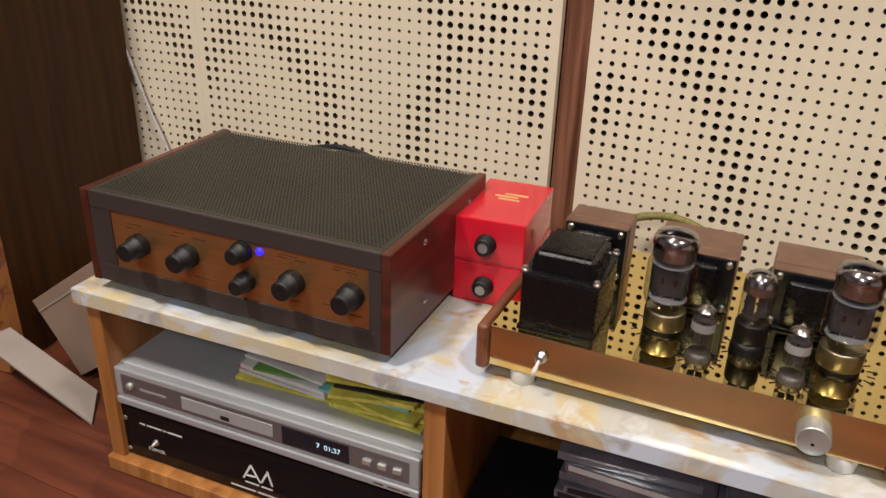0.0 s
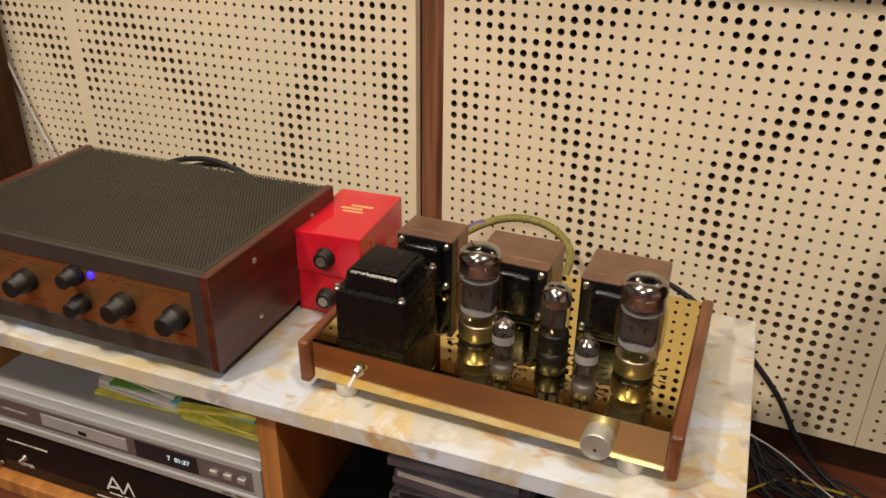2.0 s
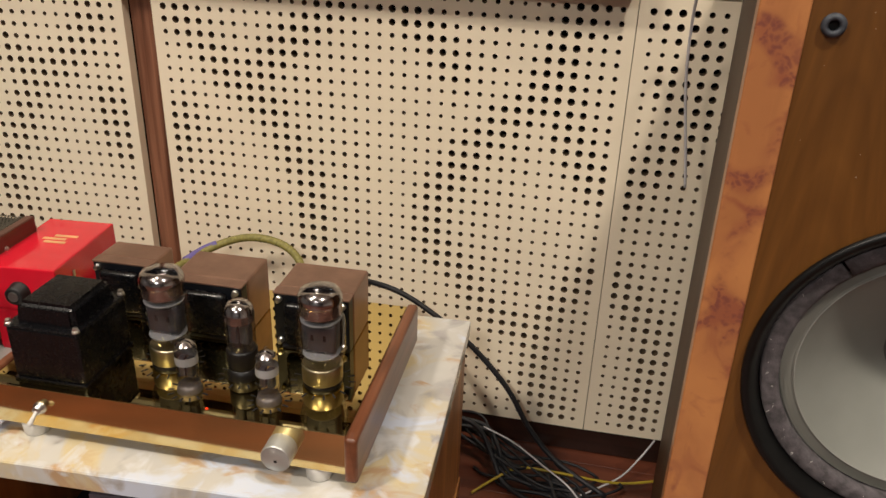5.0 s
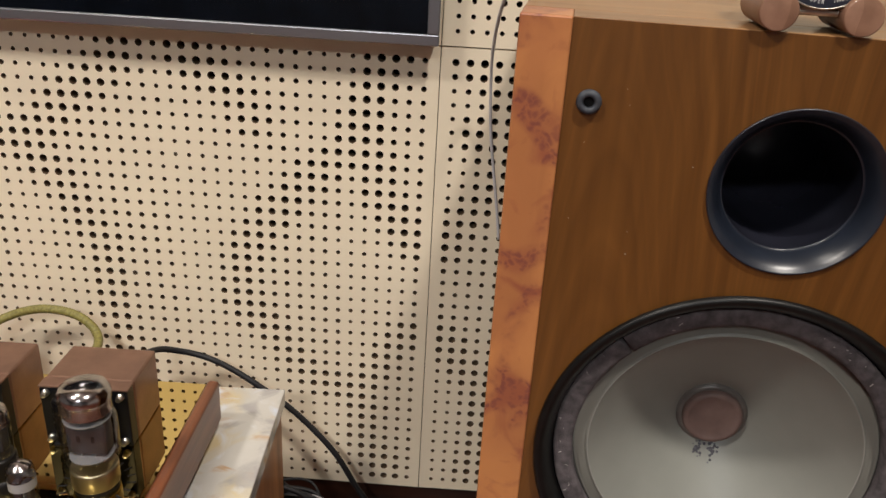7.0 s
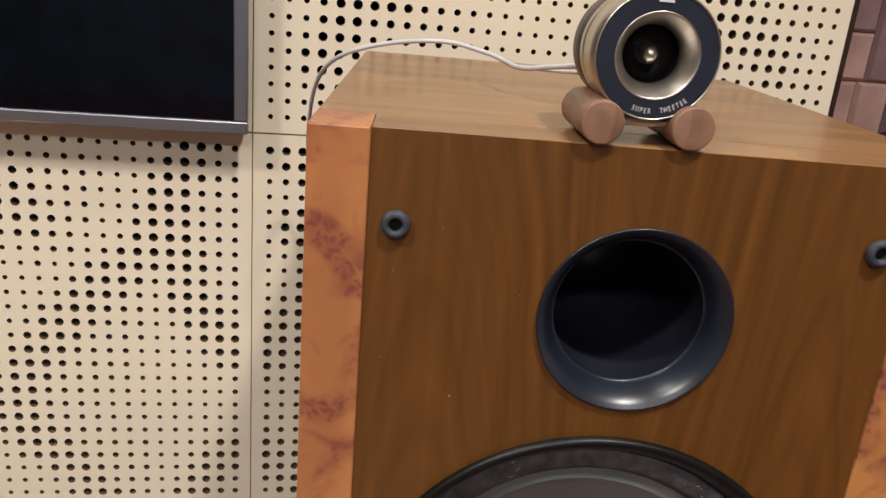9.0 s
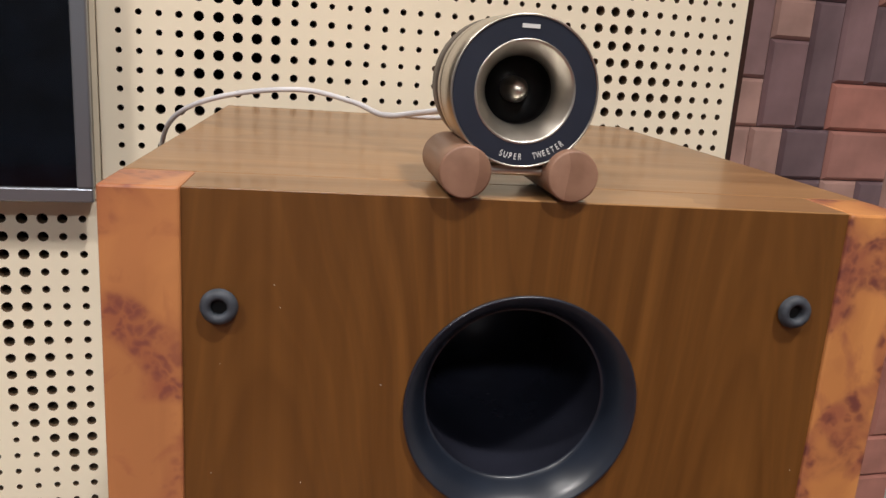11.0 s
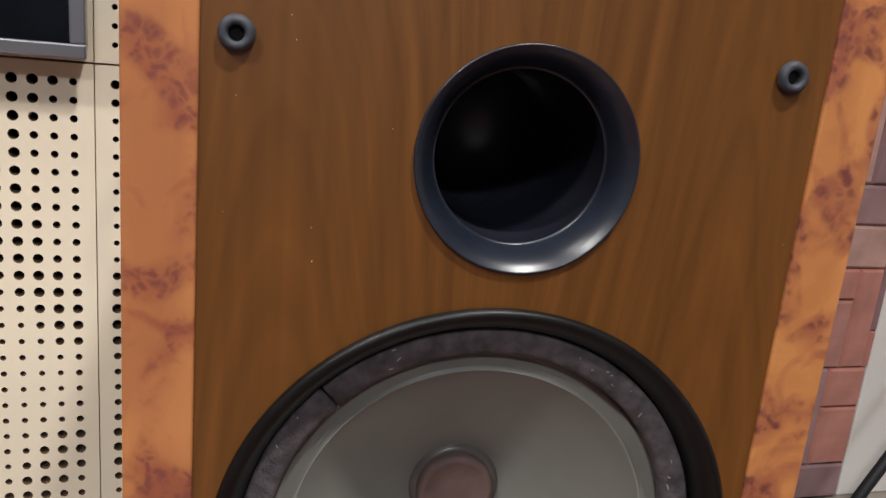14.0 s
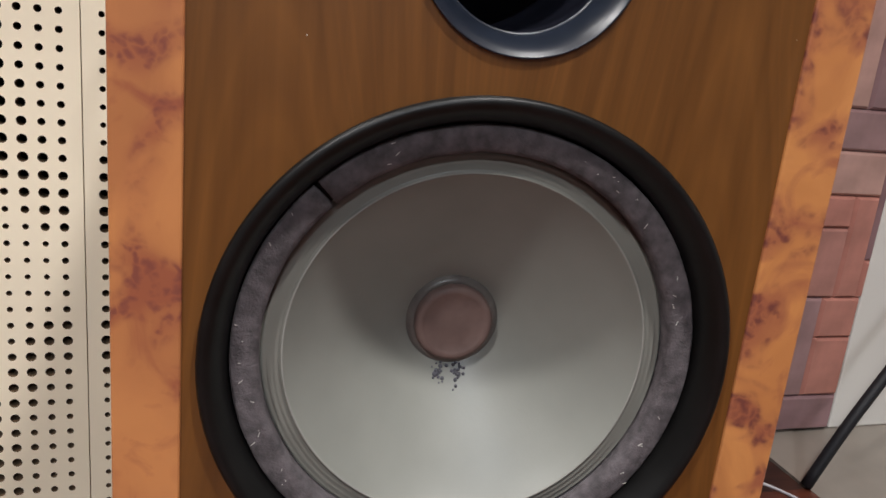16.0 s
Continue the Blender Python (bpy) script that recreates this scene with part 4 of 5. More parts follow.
# red boxes -------------------------------------------------------------------------------
def red_box(m, h, label, strip_on_top):
    rb = thing("red_box", label, "box", m, "stacked red boxes")
    part("tray", box(0.001, 0.081, 0.0015, 0.13, 0, 0.004, 0.0006), RED, rb)
    part("cover", box(0, 0.082, 0, 0.1315, 0.0025, h, 0.0016), RED, rb)
    a = Matrix.Translation((0.038, 0.0012, h * 0.47)) @ AHEAD
    k = part("knob", lathe([(0.0122, 0), (0.0122, 0.0032), (0.0112, 0.0042), (0.0104, 0.013), (0.0092, 0.0142), (0.006, 0.0142)], a, 32), KNOB, rb, "black knob with a silver cap", True)
    part("knob_cap", lathe([(0.006, 0.0138), (0.0057, 0.0151), (0, 0.0151)], a, 32), SCREW, k, "silver knob cap")
    part("pointer", box(0.0366, 0.0378, -0.0105, -0.0015, h * 0.47 + 0.0082, h * 0.47 + 0.0104), PRINT_WHITE, k)
    part("catch", box(0.0818, 0.0832, 0.032, 0.036, h * 0.45, h * 0.72, 0.0005), SCREW, rb, "small nickel catch")
    if strip_on_top:
        for i, (x0, x1) in enumerate(((0.03, 0.056), (0.024, 0.052), (0.034, 0.062))):
            part("label_strip", box(x0, x1, 0.066 + 0.0085 * i, 0.0708 + 0.0085 * i, h, h + 0.0004), LABEL, rb, "orange and white label strip")
    return rb


RB = pose(-0.2546, 0.7506, ZS, 0, 0, 4.6)
red_box(RB, 0.052, "glossy red metal box with a black knob, underneath", False)
red_box(RB @ pose(0.0008, -0.002, 0.0523, 0, 0, 0.8), 0.0545, "glossy red metal box with a label, stacked on another", True)


# valve amplifier -----------------------------------------------------------------
AMP = pose(-0.1535, 0.619, 0, 0, 0, 1.3)
AW, AD, AB, AT = 0.351, 0.236, 0.2605, 0.3032
amp = thing("valve_amplifier", "gold mirror-polished valve amplifier with reddish wooden side cheeks", "amplifier", AMP)
part("chassis", box(0.0, AW, 0.0022, AD, AB, AT - 0.0016), GOLD_FRONT, amp)
part("top_plate", box(0.0, AW, 0.0022, AD, AT - 0.0015, AT), GOLD, amp, "mirror-polished gold top plate")
part("front_plate", box(0.0, AW, 0.0, 0.002, AB, AT + 0.0004, 0.0003), GOLD_FRONT, amp, "polished gold front plate")
for sx, wx in ((-0.0125, 0.0123), (AW + 0.0002, 0.0123)):
    part("side_cheek", box(sx, sx + wx, -0.007, AD + 0.006, AB - 0.004, AT + 0.0022, 0.0038, 4), AMPWOOD, amp, "reddish oiled wooden side cheek", False)
for fx in (0.032, AW - 0.03):
    for fy in (0.014, AD - 0.02):
        part("foot", lathe([(0, AB), (0.0128, AB), (0.0132, AB - 0.004), (0.0122, ZS + 0.001), (0.0115, ZS), (0, ZS)], Matrix.Translation((fx, fy, 0)), 32), WHITE_FOOT, amp, "white rubber foot", True)
a = Matrix.Translation((0.2925, 0, 0.2822)) @ AHEAD
vol = part("volume_knob", lathe([(0.0138, 0.0), (0.0138, 0.0178), (0.0132, 0.019), (0.0126, 0.0192), (0.0122, 0.0186), (0, 0.0186)], a, 56), ALU, amp, "turned aluminium volume knob", True)
part("knob_dimple", lathe([(0.0016, 0.0187), (0.001, 0.0189), (0, 0.0187)], a @ Matrix.Translation((0.0, -0.003, 0)), 16), KNOB, vol)
a = Matrix.Translation((0.0525, 0, 0.2835)) @ AHEAD
sw = part("toggle_switch", lathe([(0.0062, 0), (0.0062, 0.0022), (0.0046, 0.0024), (0.0044, 0.007), (0.003, 0.0076), (0, 0.0076)], a, 24), SCREW, amp, "nickel toggle switch", True)
part("lever", lathe([(0.0014, 0), (0.0017, 0.006), (0.0026, 0.0125), (0.0018, 0.0152), (0, 0.0155)], a @ Matrix.Translation((0, 0, 0.006)) @ pose(0, 0, 0, 38, -8, 0), 20), WHITE_FOOT, sw, "pale lever", True)


def bolt(x, y, z, parent, r=0.0036):
    part("bolt", lathe([(r, 0), (r, 0.0018), (r * 0.72, 0.0026), (r * 0.7, 0.0048), (0, 0.0054)], Matrix.Translation((x, y, z)), 14), SCREW, parent)


# mains transformer
tr = part("mains_transformer", box(0.023, 0.096, 0.012, 0.092, AT + 0.003, 0.3605, 0.0025), IRON, amp, "black lacquered mains transformer")
part("flange", box(0.0222, 0.0968, 0.0112, 0.0928, 0.3606, 0.3625, 0.0008), IRON, tr)
part("base_flange", box(0.022, 0.097, 0.011, 0.093, AT, AT + 0.0028, 0.0006), IRON, tr)
bm = box(0.0285, 0.0905, 0.0185, 0.0865, 0.3626, 0.3825)
for v in bm.verts:
    if v.co.z > 0.375:
        v.co.x = 0.0595 + (v.co.x - 0.0595) * 0.92
        v.co.y = 0.0525 + (v.co.y - 0.0525) * 0.92
bmesh.ops.bevel(bm, geom=[e for e in bm.edges if max(v.co.z for v in e.verts) > 0.375], offset=0.0045, segments=3, affect="EDGES")
part("bell_cap", bm, IRON, tr, "domed black bell cap")
for bx in (0.0255, 0.0935):
    for by in (0.0145, 0.0895):
        bolt(bx, by, 0.3625, tr)

# three output transformers and choke, under brown shrouds
for cx, hw, yf in ((0.0585, 0.0335, 0.148), (0.1635, 0.0402, 0.1275), (0.277, 0.0402, 0.1275)):
    ot = part("output_transformer", box(cx - hw + 0.0007, cx + hw - 0.0007, yf + 0.0005, yf + 0.0145, AT, 0.3622, 0.001), LAMINATION, amp, "black transformer with a brown metal shroud")
    part("shroud", box(cx - hw, cx + hw, yf + 0.0147, 0.198, AT, 0.3645, 0.0022), COPPER, ot, "brown metal shroud")
    part("shroud_lip", box(cx - hw, cx + hw, yf, yf + 0.0146, 0.3624, 0.3644, 0.0006), COPPER, ot)
    part("coil", box(cx - 0.65 * hw, cx + 0.65 * hw, yf - 0.011, yf + 0.0003, AT + 0.006, 0.3578, 0.005, 4), IRON, ot, "black wrapped coil", True)
    for bx in (cx - hw + 0.0067, cx + hw - 0.0067):
        for bz in (AT + 0.0065, 0.3575):
            part("bolt", lathe([(0.0036, 0), (0.0036, 0.002), (0.0026, 0.003), (0.0024, 0.0065), (0, 0.007)], Matrix.Translation((bx, yf + 0.0003, bz)) @ AHEAD, 14), SCREW, ot)
    part("terminal_strip", box(cx - 0.75 * hw, cx + 0.75 * hw, yf - 0.007, yf - 0.001, AT + 0.0004, AT + 0.004, 0.0008), LAMINATION, ot)


def vents(x, y, r0, r1, n, parent):
    """Dark radial vent slots through the top plate round a socket."""
    bm = bmesh.new()
    for i in range(n):
        t = 2 * math.pi * (i + 0.5) / n
        bmesh.ops.create_cube(bm, size=1.0, matrix=Matrix.Translation((x + (r0 + r1) / 2 * math.cos(t), y + (r0 + r1) / 2 * math.sin(t), AT)) @ pose(0, 0, 0, 0, 0, math.degrees(t)) @ Matrix.Diagonal((r1 - r0, 0.0016, 0.0005, 1)))
    part("vent_ring", bm, BLACK_VOID, parent, "ring of dark vent slots")


def power_tube(x, y):
    m = Matrix.Translation((x, y, AT))
    tube = part("power_valve", lathe([(0.0185, 0.0225), (0.0193, 0.0242), (0.0207, 0.028), (0.0225, 0.034), (0.0232, 0.038), (0.0232, 0.066), (0.0226, 0.0712), (0.0208, 0.0752), (0.0202, 0.078), (0.0203, 0.086), (0.0212, 0.0895), (0.021, 0.0945), (0.0186, 0.0996), (0.0125, 0.1028), (0.004, 0.1041), (0, 0.1042)], m, 48), GLASS, amp, "large glass power valve", True)
    part("getter_edge", lathe([(0.0197, 0.077), (0.0198, 0.0862), (0.0202, 0.088)], m, 48), SKIRT, tube, "copper-brown getter edge", True)
    part("getter", lathe([(0.0202, 0.088), (0.0208, 0.0898), (0.0206, 0.0943), (0.0183, 0.0992), (0.0122, 0.1023), (0.004, 0.1037), (0, 0.1038)], m, 48), GETTER, tube, "silver getter mirror", True)
    part("brass_base", lathe([(0, 0.0045), (0.0192, 0.0045), (0.0196, 0.006), (0.0196, 0.0205), (0.019, 0.0222), (0.0182, 0.0226), (0, 0.0226)], m, 48), BRASS, tube, "polished brass base collar", True)
    part("socket", lathe([(0.0188, 0), (0.0188, 0.0028), (0.018, 0.0044), (0.012, 0.0044)], m, 40), BAKELITE, tube, "dark socket ring", True)
    part("anode", box(x - 0.0165, x + 0.0165, y - 0.0085, y + 0.0085, AT + 0.037, AT + 0.0685, 0.003), PLATE_GREY, tube, "dark grey anode", True)
    for k in (-0.006, 0.006):
        part("anode_slot", box(x + k - 0.0014, x + k + 0.0014, y - 0.0089, y - 0.0084, AT + 0.05, AT + 0.056), BLACK_VOID, tube)
    part("mica", lathe([(0, 0.0338), (0.0178, 0.0338), (0.018, 0.0346), (0, 0.0348)], m, 32), MICA, tube, "white mica spacer")
    part("mica", lathe([(0, 0.0702), (0.0188, 0.0702), (0.019, 0.0712), (0, 0.0714)], m, 32), MICA, tube, "white mica spacer")
    for k in range(6):
        t = k * math.pi / 3
        part("rod", lathe([(0.0007, 0.026), (0.0007, 0.08)], Matrix.Translation((x + 0.0115 * math.cos(t), y + 0.0075 * math.sin(t), AT)), 8), SCREW, tube)
    vents(x, y, 0.0245, 0.0315, 18, tube)


def octal_tube(x, y):
    m = Matrix.Translation((x, y, AT))
    tube = part("driver_valve", lathe([(0.0128, 0.0315), (0.014, 0.034), (0.0143, 0.037), (0.0143, 0.07), (0.0132, 0.076), (0.0095, 0.0805), (0.004, 0.0825), (0, 0.0827)], m, 40), GLASS, amp, "medium glass valve on a black base", True)
    part("getter_edge", lathe([(0.0139, 0.062), (0.0139, 0.07)], m, 40), SKIRT, tube, "copper-brown getter edge", True)
    part("getter", lathe([(0.014, 0.07), (0.0127, 0.0755), (0.009, 0.0798), (0.0038, 0.0817), (0, 0.0819)], m, 40), GETTER, tube, "silver getter mirror", True)
    part("black_base", lathe([(0, 0.012), (0.0145, 0.012), (0.015, 0.014), (0.015, 0.03), (0.014, 0.0318), (0, 0.0318)], m, 40), BAKELITE, tube, "black bakelite base", True)
    part("socket", lathe([(0.0158, 0), (0.0158, 0.004), (0.0152, 0.0055), (0.0148, 0.0118), (0, 0.0118)], m, 40), BAKELITE, tube, "black socket ring", True)
    for k in (-0.0055, 0.0055):
        part("anode", box(x + k - 0.0045, x + k + 0.0045, y - 0.006, y + 0.006, AT + 0.038, AT + 0.06, 0.0015), PLATE_GREY, tube)
    part("mica", lathe([(0, 0.0612), (0.012, 0.0612), (0.012, 0.062), (0, 0.062)], m, 24), MICA, tube)
    vents(x, y, 0.019, 0.025, 16, tube)


def small_tube(x, y):
    m = Matrix.Translation((x, y, AT))
    tube = part("signal_valve", lathe([(0.0098, 0.0085), (0.0104, 0.01), (0.0104, 0.0465), (0.0095, 0.0502), (0.0062, 0.0532), (0.0028, 0.055), (0.0016, 0.0585), (0, 0.0592)], m, 32), GLASS, amp, "small glass signal valve", True)
    part("getter", lathe([(0.0088, 0.0498), (0.0058, 0.0527), (0.0025, 0.0543), (0, 0.0545)], m, 32), GETTER, tube, "silver getter mirror", True)
    part("label_band", lathe([(0.01055, 0.031), (0.01055, 0.0395)], m, 32), MICA, tube, "white printed band", True)
    part("socket", lathe([(0.0118, 0), (0.0118, 0.0025), (0.0108, 0.004), (0.0104, 0.007), (0, 0.007)], m, 32), MAGNET, tube, "grey socket ring", True)
    for k in (-0.0038, 0.0038):
        part("anode", box(x + k - 0.003, x + k + 0.003, y - 0.004, y + 0.004, AT + 0.016, AT + 0.036, 0.001), PLATE_GREY, tube)
    vents(x, y, 0.0145, 0.0205, 14, tube)


power_tube(0.1498, 0.0735)
power_tube(0.3055, 0.0755)
octal_tube(0.228, 0.068)
small_tube(0.1888, 0.0335)
small_tube(0.2675, 0.0335)

# disc player and converter in the rack ------------------------------------------------
def rack_thing(name, label, category, d, group=""):
    return thing(name, label, category, RACK @ Matrix.Translation((0, d, 0)), group)


cd = rack_thing("disc_player", "silver disc player with a lit digital display", "disc player", 0.014)
U0, U1, CB, CT = 0.0135, 0.4345, 0.0815, 0.1345
part("case", box(U0 + 0.004, U1 - 0.004, 0.012, 0.27, CB + 0.003, CT + 0.0012, 0.002), SILVER_DARK, cd, "grey sheet-metal case")
part("front_panel", box(U0, U1, 0.0, 0.0118, CB + 0.011, CT, 0.0028, 3), SILVER, cd, "silver front panel")
part("lower_trim", box(U0, U1, -0.002, 0.0118, CB, CB + 0.0108, 0.0024, 3), SILVER, cd)
part("sunken_band", box(U0 + 0.016, U1 - 0.012, -0.0003, 0.003, CB + 0.0165, CT - 0.0075, 0.0002), BEZEL, cd, "darker grey control band")
part("display", box(0.2625, 0.349, -0.0008, 0.003, CB + 0.0185, CT - 0.0105), DISPLAY, cd, "black digital display")
words("7  01:37", 0.0095, Matrix.Translation((0.323, -0.001, CB + 0.0305)) @ AHEAD, CYAN, cd, "digits")
part("disc_tray", box(0.121, 0.25, -0.0012, 0.003, CB + 0.0215, CT - 0.0135, 0.0008), SILVER, cd, "silver disc tray")
part("tray_badge", box(0.178, 0.19, -0.0016, -0.0012, CB + 0.025, CB + 0.0305), KNOB, cd)
part("brand_bar", box(0.058, 0.098, -0.0007, 0.0005, CB + 0.029, CB + 0.032), SILVER, cd, "pale lettering bar")
for ux in (0.3715, 0.39, 0.4085):
    part("button", box(ux - 0.0052, ux + 0.0052, -0.0035, 0.0005, CB + 0.0265, CB + 0.0335, 0.0012), ALU, cd, "small bright button")
part("power_button", lathe([(0.0048, 0), (0.0048, 0.003), (0.004, 0.0038), (0, 0.0038)], Matrix.Translation((0.043, 0, CB + 0.031)) @ AHEAD, 24), ALU, cd, smooth=True)
for ux, wd in ((0.386, 0.012), (0.405, 0.016), (0.419, 0.008)):
    part("print_bar", box(ux - wd / 2, ux + wd / 2, -0.0023, -0.0018, CB + 0.0045, CB + 0.0065), INK, cd)
for ux in (0.06, 0.39):
    for dd in (0.04, 0.24):
        part("foot", lathe([(0, CB + 0.003), (0.014, CB + 0.003), (0.014, 0.0765), (0, 0.0765)], Matrix.Translation((ux, dd, 0)), 20), RUBBER, cd)
dac = rack_thing("converter", "gloss black hi-fi converter with white lettering", "amplifier", 0.016)
part("case", box(0.021, 0.431, 0.0042, 0.26, 0.006, 0.0765, 0.001), KNOB, dac)
front = part("front_plate", box(0.0165, 0.4355, 0.0, 0.004, 0.0005, 0.0765, 0.0012), PIANO, dac, "gloss black front plate")
for ux in (0.0235, 0.4285):
    for zz in (0.0095, 0.0575):
        part("screw", lathe([(0.0032, 0), (0.003, 0.0013), (0.0016, 0.0016), (0.0012, 0.0008), (0, 0.0008)], Matrix.Translation((ux, 0, zz)) @ AHEAD, 18), SCREW, front, smooth=True)
toggle = part("power_switch", lathe([(0.0042, 0), (0.0042, 0.002), (0.0022, 0.0024), (0.0018, 0.0095), (0, 0.0105)], Matrix.Translation((0.069, 0, 0.0325)) @ AHEAD, 20), SCREW, dac, "nickel toggle", True)
words("POWER", 0.0075, Matrix.Translation((0.0685, -0.0002, 0.0195)) @ AHEAD, PRINT_WHITE, dac)
for u0, u1 in ((0.046, 0.055), (0.0575, 0.0805), (0.083, 0.087), (0.0895, 0.112)):
    part("print_bar", box(u0, u1, -0.0002, 0.0001, 0.0544, 0.0568), PRINT_WHITE, dac, "white lettering bar")
for k, (ux, zz, wd, an) in enumerate(((0.2065, 0.036, 0.026, 62), (0.2185, 0.036, 0.026, -62), (0.2305, 0.034, 0.02, 62), (0.2385, 0.036, 0.022, -74), (0.2125, 0.031, 0.015, 8))):
    bm = box(-wd / 2, wd / 2, -0.0003, 0.0001, -0.0014, 0.0014)
    bm.transform(Matrix.Translation((ux, 0, zz)) @ pose(0, 0, 0, 0, -an, 0))
    part("emblem_stroke", bm, PRINT_WHITE, dac, "white emblem stroke")
for ux, zz, wd in ((0.2125, 0.0195, 0.02), (0.2335, 0.0195, 0.016), (0.1985, 0.0085, 0.036), (0.2375, 0.0085, 0.036)):
    part("print_bar", box(ux - wd / 2, ux + wd / 2, -0.0002, 0.0001, zz - 0.0012, zz + 0.0012), PRINT_WHITE, dac, "white lettering bar")

# sleeves and cases -------------------------------------------------------------------
def sleeve(name, label, u, d, z, w, l, h, turn, material, group, bulge=0.0, category="sleeve"):
    """A soft thin disc sleeve or booklet, slightly buckled."""
    bm = bmesh.new()
    n = 9
    grid = [[None] * n for _ in range(n)]
    rng = random.Random(int(u * 9973 + z * 7919))
    ph = rng.uniform(0, 9)
    for layer in (0, 1):
        for i in range(n):
            for j in range(n):
                x, y = w * (i / (n - 1) - 0.5), l * (j / (n - 1))
                zz = bulge * noise.noise((x * 14 + ph, y * 14, ph)) + (h if layer else 0)
                grid[i][j] = (grid[i][j] or []) + [bm.verts.new((x, y, zz))]
    for i in range(n - 1):
        for j in range(n - 1):
            for layer in (0, 1):
                q = [grid[i][j][layer], grid[i + 1][j][layer], grid[i + 1][j + 1][layer], grid[i][j + 1][layer]]
                bm.faces.new(q if layer else q[::-1])
    rim = [(i, 0) for i in range(n)] + [(n - 1, j) for j in range(1, n)] + [(i, n - 1) for i in range(n - 2, -1, -1)] + [(0, j) for j in range(n - 2, 0, -1)]
    for a, b in zip(rim, rim[1:] + rim[:1]):
        bm.faces.new((grid[a[0]][a[1]][0], grid[b[0]][b[1]][0], grid[b[0]][b[1]][1], grid[a[0]][a[1]][1]))
    ob = part(name, bm, material, None)
    ob.matrix_world = RACK @ pose(u, d, z, 0, 0, turn)
    return tagged(ob, label, category, group)


z = CT + 0.0022
for i, (mt, lab, w, h, du, tn) in enumerate(((YELLOW_BAG, "yellow plastic disc sleeve lying on the player", 0.13, 0.0035, 0.004, 2), (PAPER, "white paper booklet in a small pile", 0.122, 0.004, 0.0, -3), (RED, "red-edged booklet in a small pile", 0.1, 0.0022, -0.012, -2), (PAPER, "white paper booklet in a small pile", 0.122, 0.0055, 0.003, -5), (GREEN, "green disc sleeve on top of a pile", 0.105, 0.003, 0.018, 6), (PAPER, "white paper booklet on top of a pile", 0.115, 0.003, 0.002, -6))):
    sleeve("booklet", lab, 0.233 + du, 0.056 + 0.003 * (i % 3), z, w, 0.12, h, tn, mt, "sleeves on the player", 0.001)
    z += h + 0.0012
z = CT + 0.0022
for i, (mt, lab, h, du, tn, bl) in enumerate(((YELLOW_BAG, "yellow plastic disc sleeve lying on the player", 0.004, 0.0, -2, 0.002), (YELLOW_BAG, "yellow plastic disc sleeve in a pile", 0.005, 0.009, 7, 0.005), (YELLOW_BAG, "yellow plastic disc sleeve in a pile", 0.004, -0.006, -8, 0.005), (TEAL, "turquoise booklet between yellow sleeves", 0.004, -0.016, 3, 0.001), (YELLOW_BAG, "yellow plastic disc sleeve in a pile", 0.005, 0.006, 11, 0.005), (YELLOW_BAG, "yellow plastic disc sleeve in a pile", 0.005, -0.008, -6, 0.006), (CASE_DARK, "dark disc showing between yellow sleeves", 0.002, 0.012, 8, 0.001), (YELLOW_BAG, "crumpled yellow plastic sleeve on top of a pile", 0.004, 0.002, 9, 0.008))):
    sleeve("disc_sleeve", lab, 0.36 + du, 0.052 + 0.004 * (i % 2), z, 0.112 if mt is TEAL else 0.118, 0.125, h, tn, mt, "sleeves on the player", bl)
    z += h + 0.0015


def disc_case(u, d, z, turn, insert):
    dc = thing("disc_case", "clear plastic disc case in a stack", "disc case", RACK @ pose(u, d, z, 0, 0, turn), "stacked disc cases")
    part("shell", box(0, 0.142, 0, 0.124, 0, 0.0098, 0.0008), CRYSTAL, dc)
    part("spine", box(0.004, 0.138, -0.0007, -0.0001, 0.0018, 0.008), insert, dc)


rng = random.Random(11)
z = 0.0
for i in range(17):
    disc_case(0.578 + rng.uniform(-0.006, 0.006), 0.045 + rng.uniform(-0.006, 0.008), z, rng.uniform(-3, 3), rng.choice((CASE_DARK, CRYSTAL, PAPER, CRYSTAL, SILVER)))
    z += 0.0102
for i in range(15):
    disc_case(0.735 + rng.uniform(-0.004, 0.004), 0.06 + rng.uniform(-0.006, 0.008), 0.0102 * i, rng.uniform(-3, 3), rng.choice((CASE_DARK, CASE_DARK, CRYSTAL)))
for i in range(4):
    sleeve("booklet", "dark booklet in a stack inside the rack", 0.517, 0.07 + 0.004 * (i % 3), 0.0005 + 0.0113 * i, 0.098, 0.13, 0.01, rng.uniform(-3, 3), CASE_DARK, "booklets inside the rack", 0.0)

# cartons beside the rack ----------------------------------------------------------------
carton = thing("carton", "brown-grey cardboard carton leaning on the floor beside the rack", "box", pose(-0.923, 0.69, 0.0905, 0, -35, 0))
part("body", box(0.0, 0.2, 0.0, 0.09, -0.135, 0.0, 0.001), CARD, carton)
part("lid_edge", box(0.002, 0.2, -0.0015, 0.0, -0.02, -0.0175), CARD_GREY, carton)
for k in range(3):
    part("print_bar", box(0.115 + 0.014 * k, 0.124 + 0.014 * k, -0.0008, 0.0002, -0.065, -0.045), FASCIA, carton, "dark lettering bar")
part("print_mark", box(0.118, 0.148, -0.0008, 0.0002, -0.086, -0.08), CARD_GREY, carton)
bm = bmesh.new()
top = [Vector(q) for q in ((-0.785, 0.666, -0.012), (-0.738, 0.611, -0.0185), (-1.038, 0.607, 0.0955), (-1.085, 0.662, 0.102))]
va = [bm.verts.new(q) for q in top]
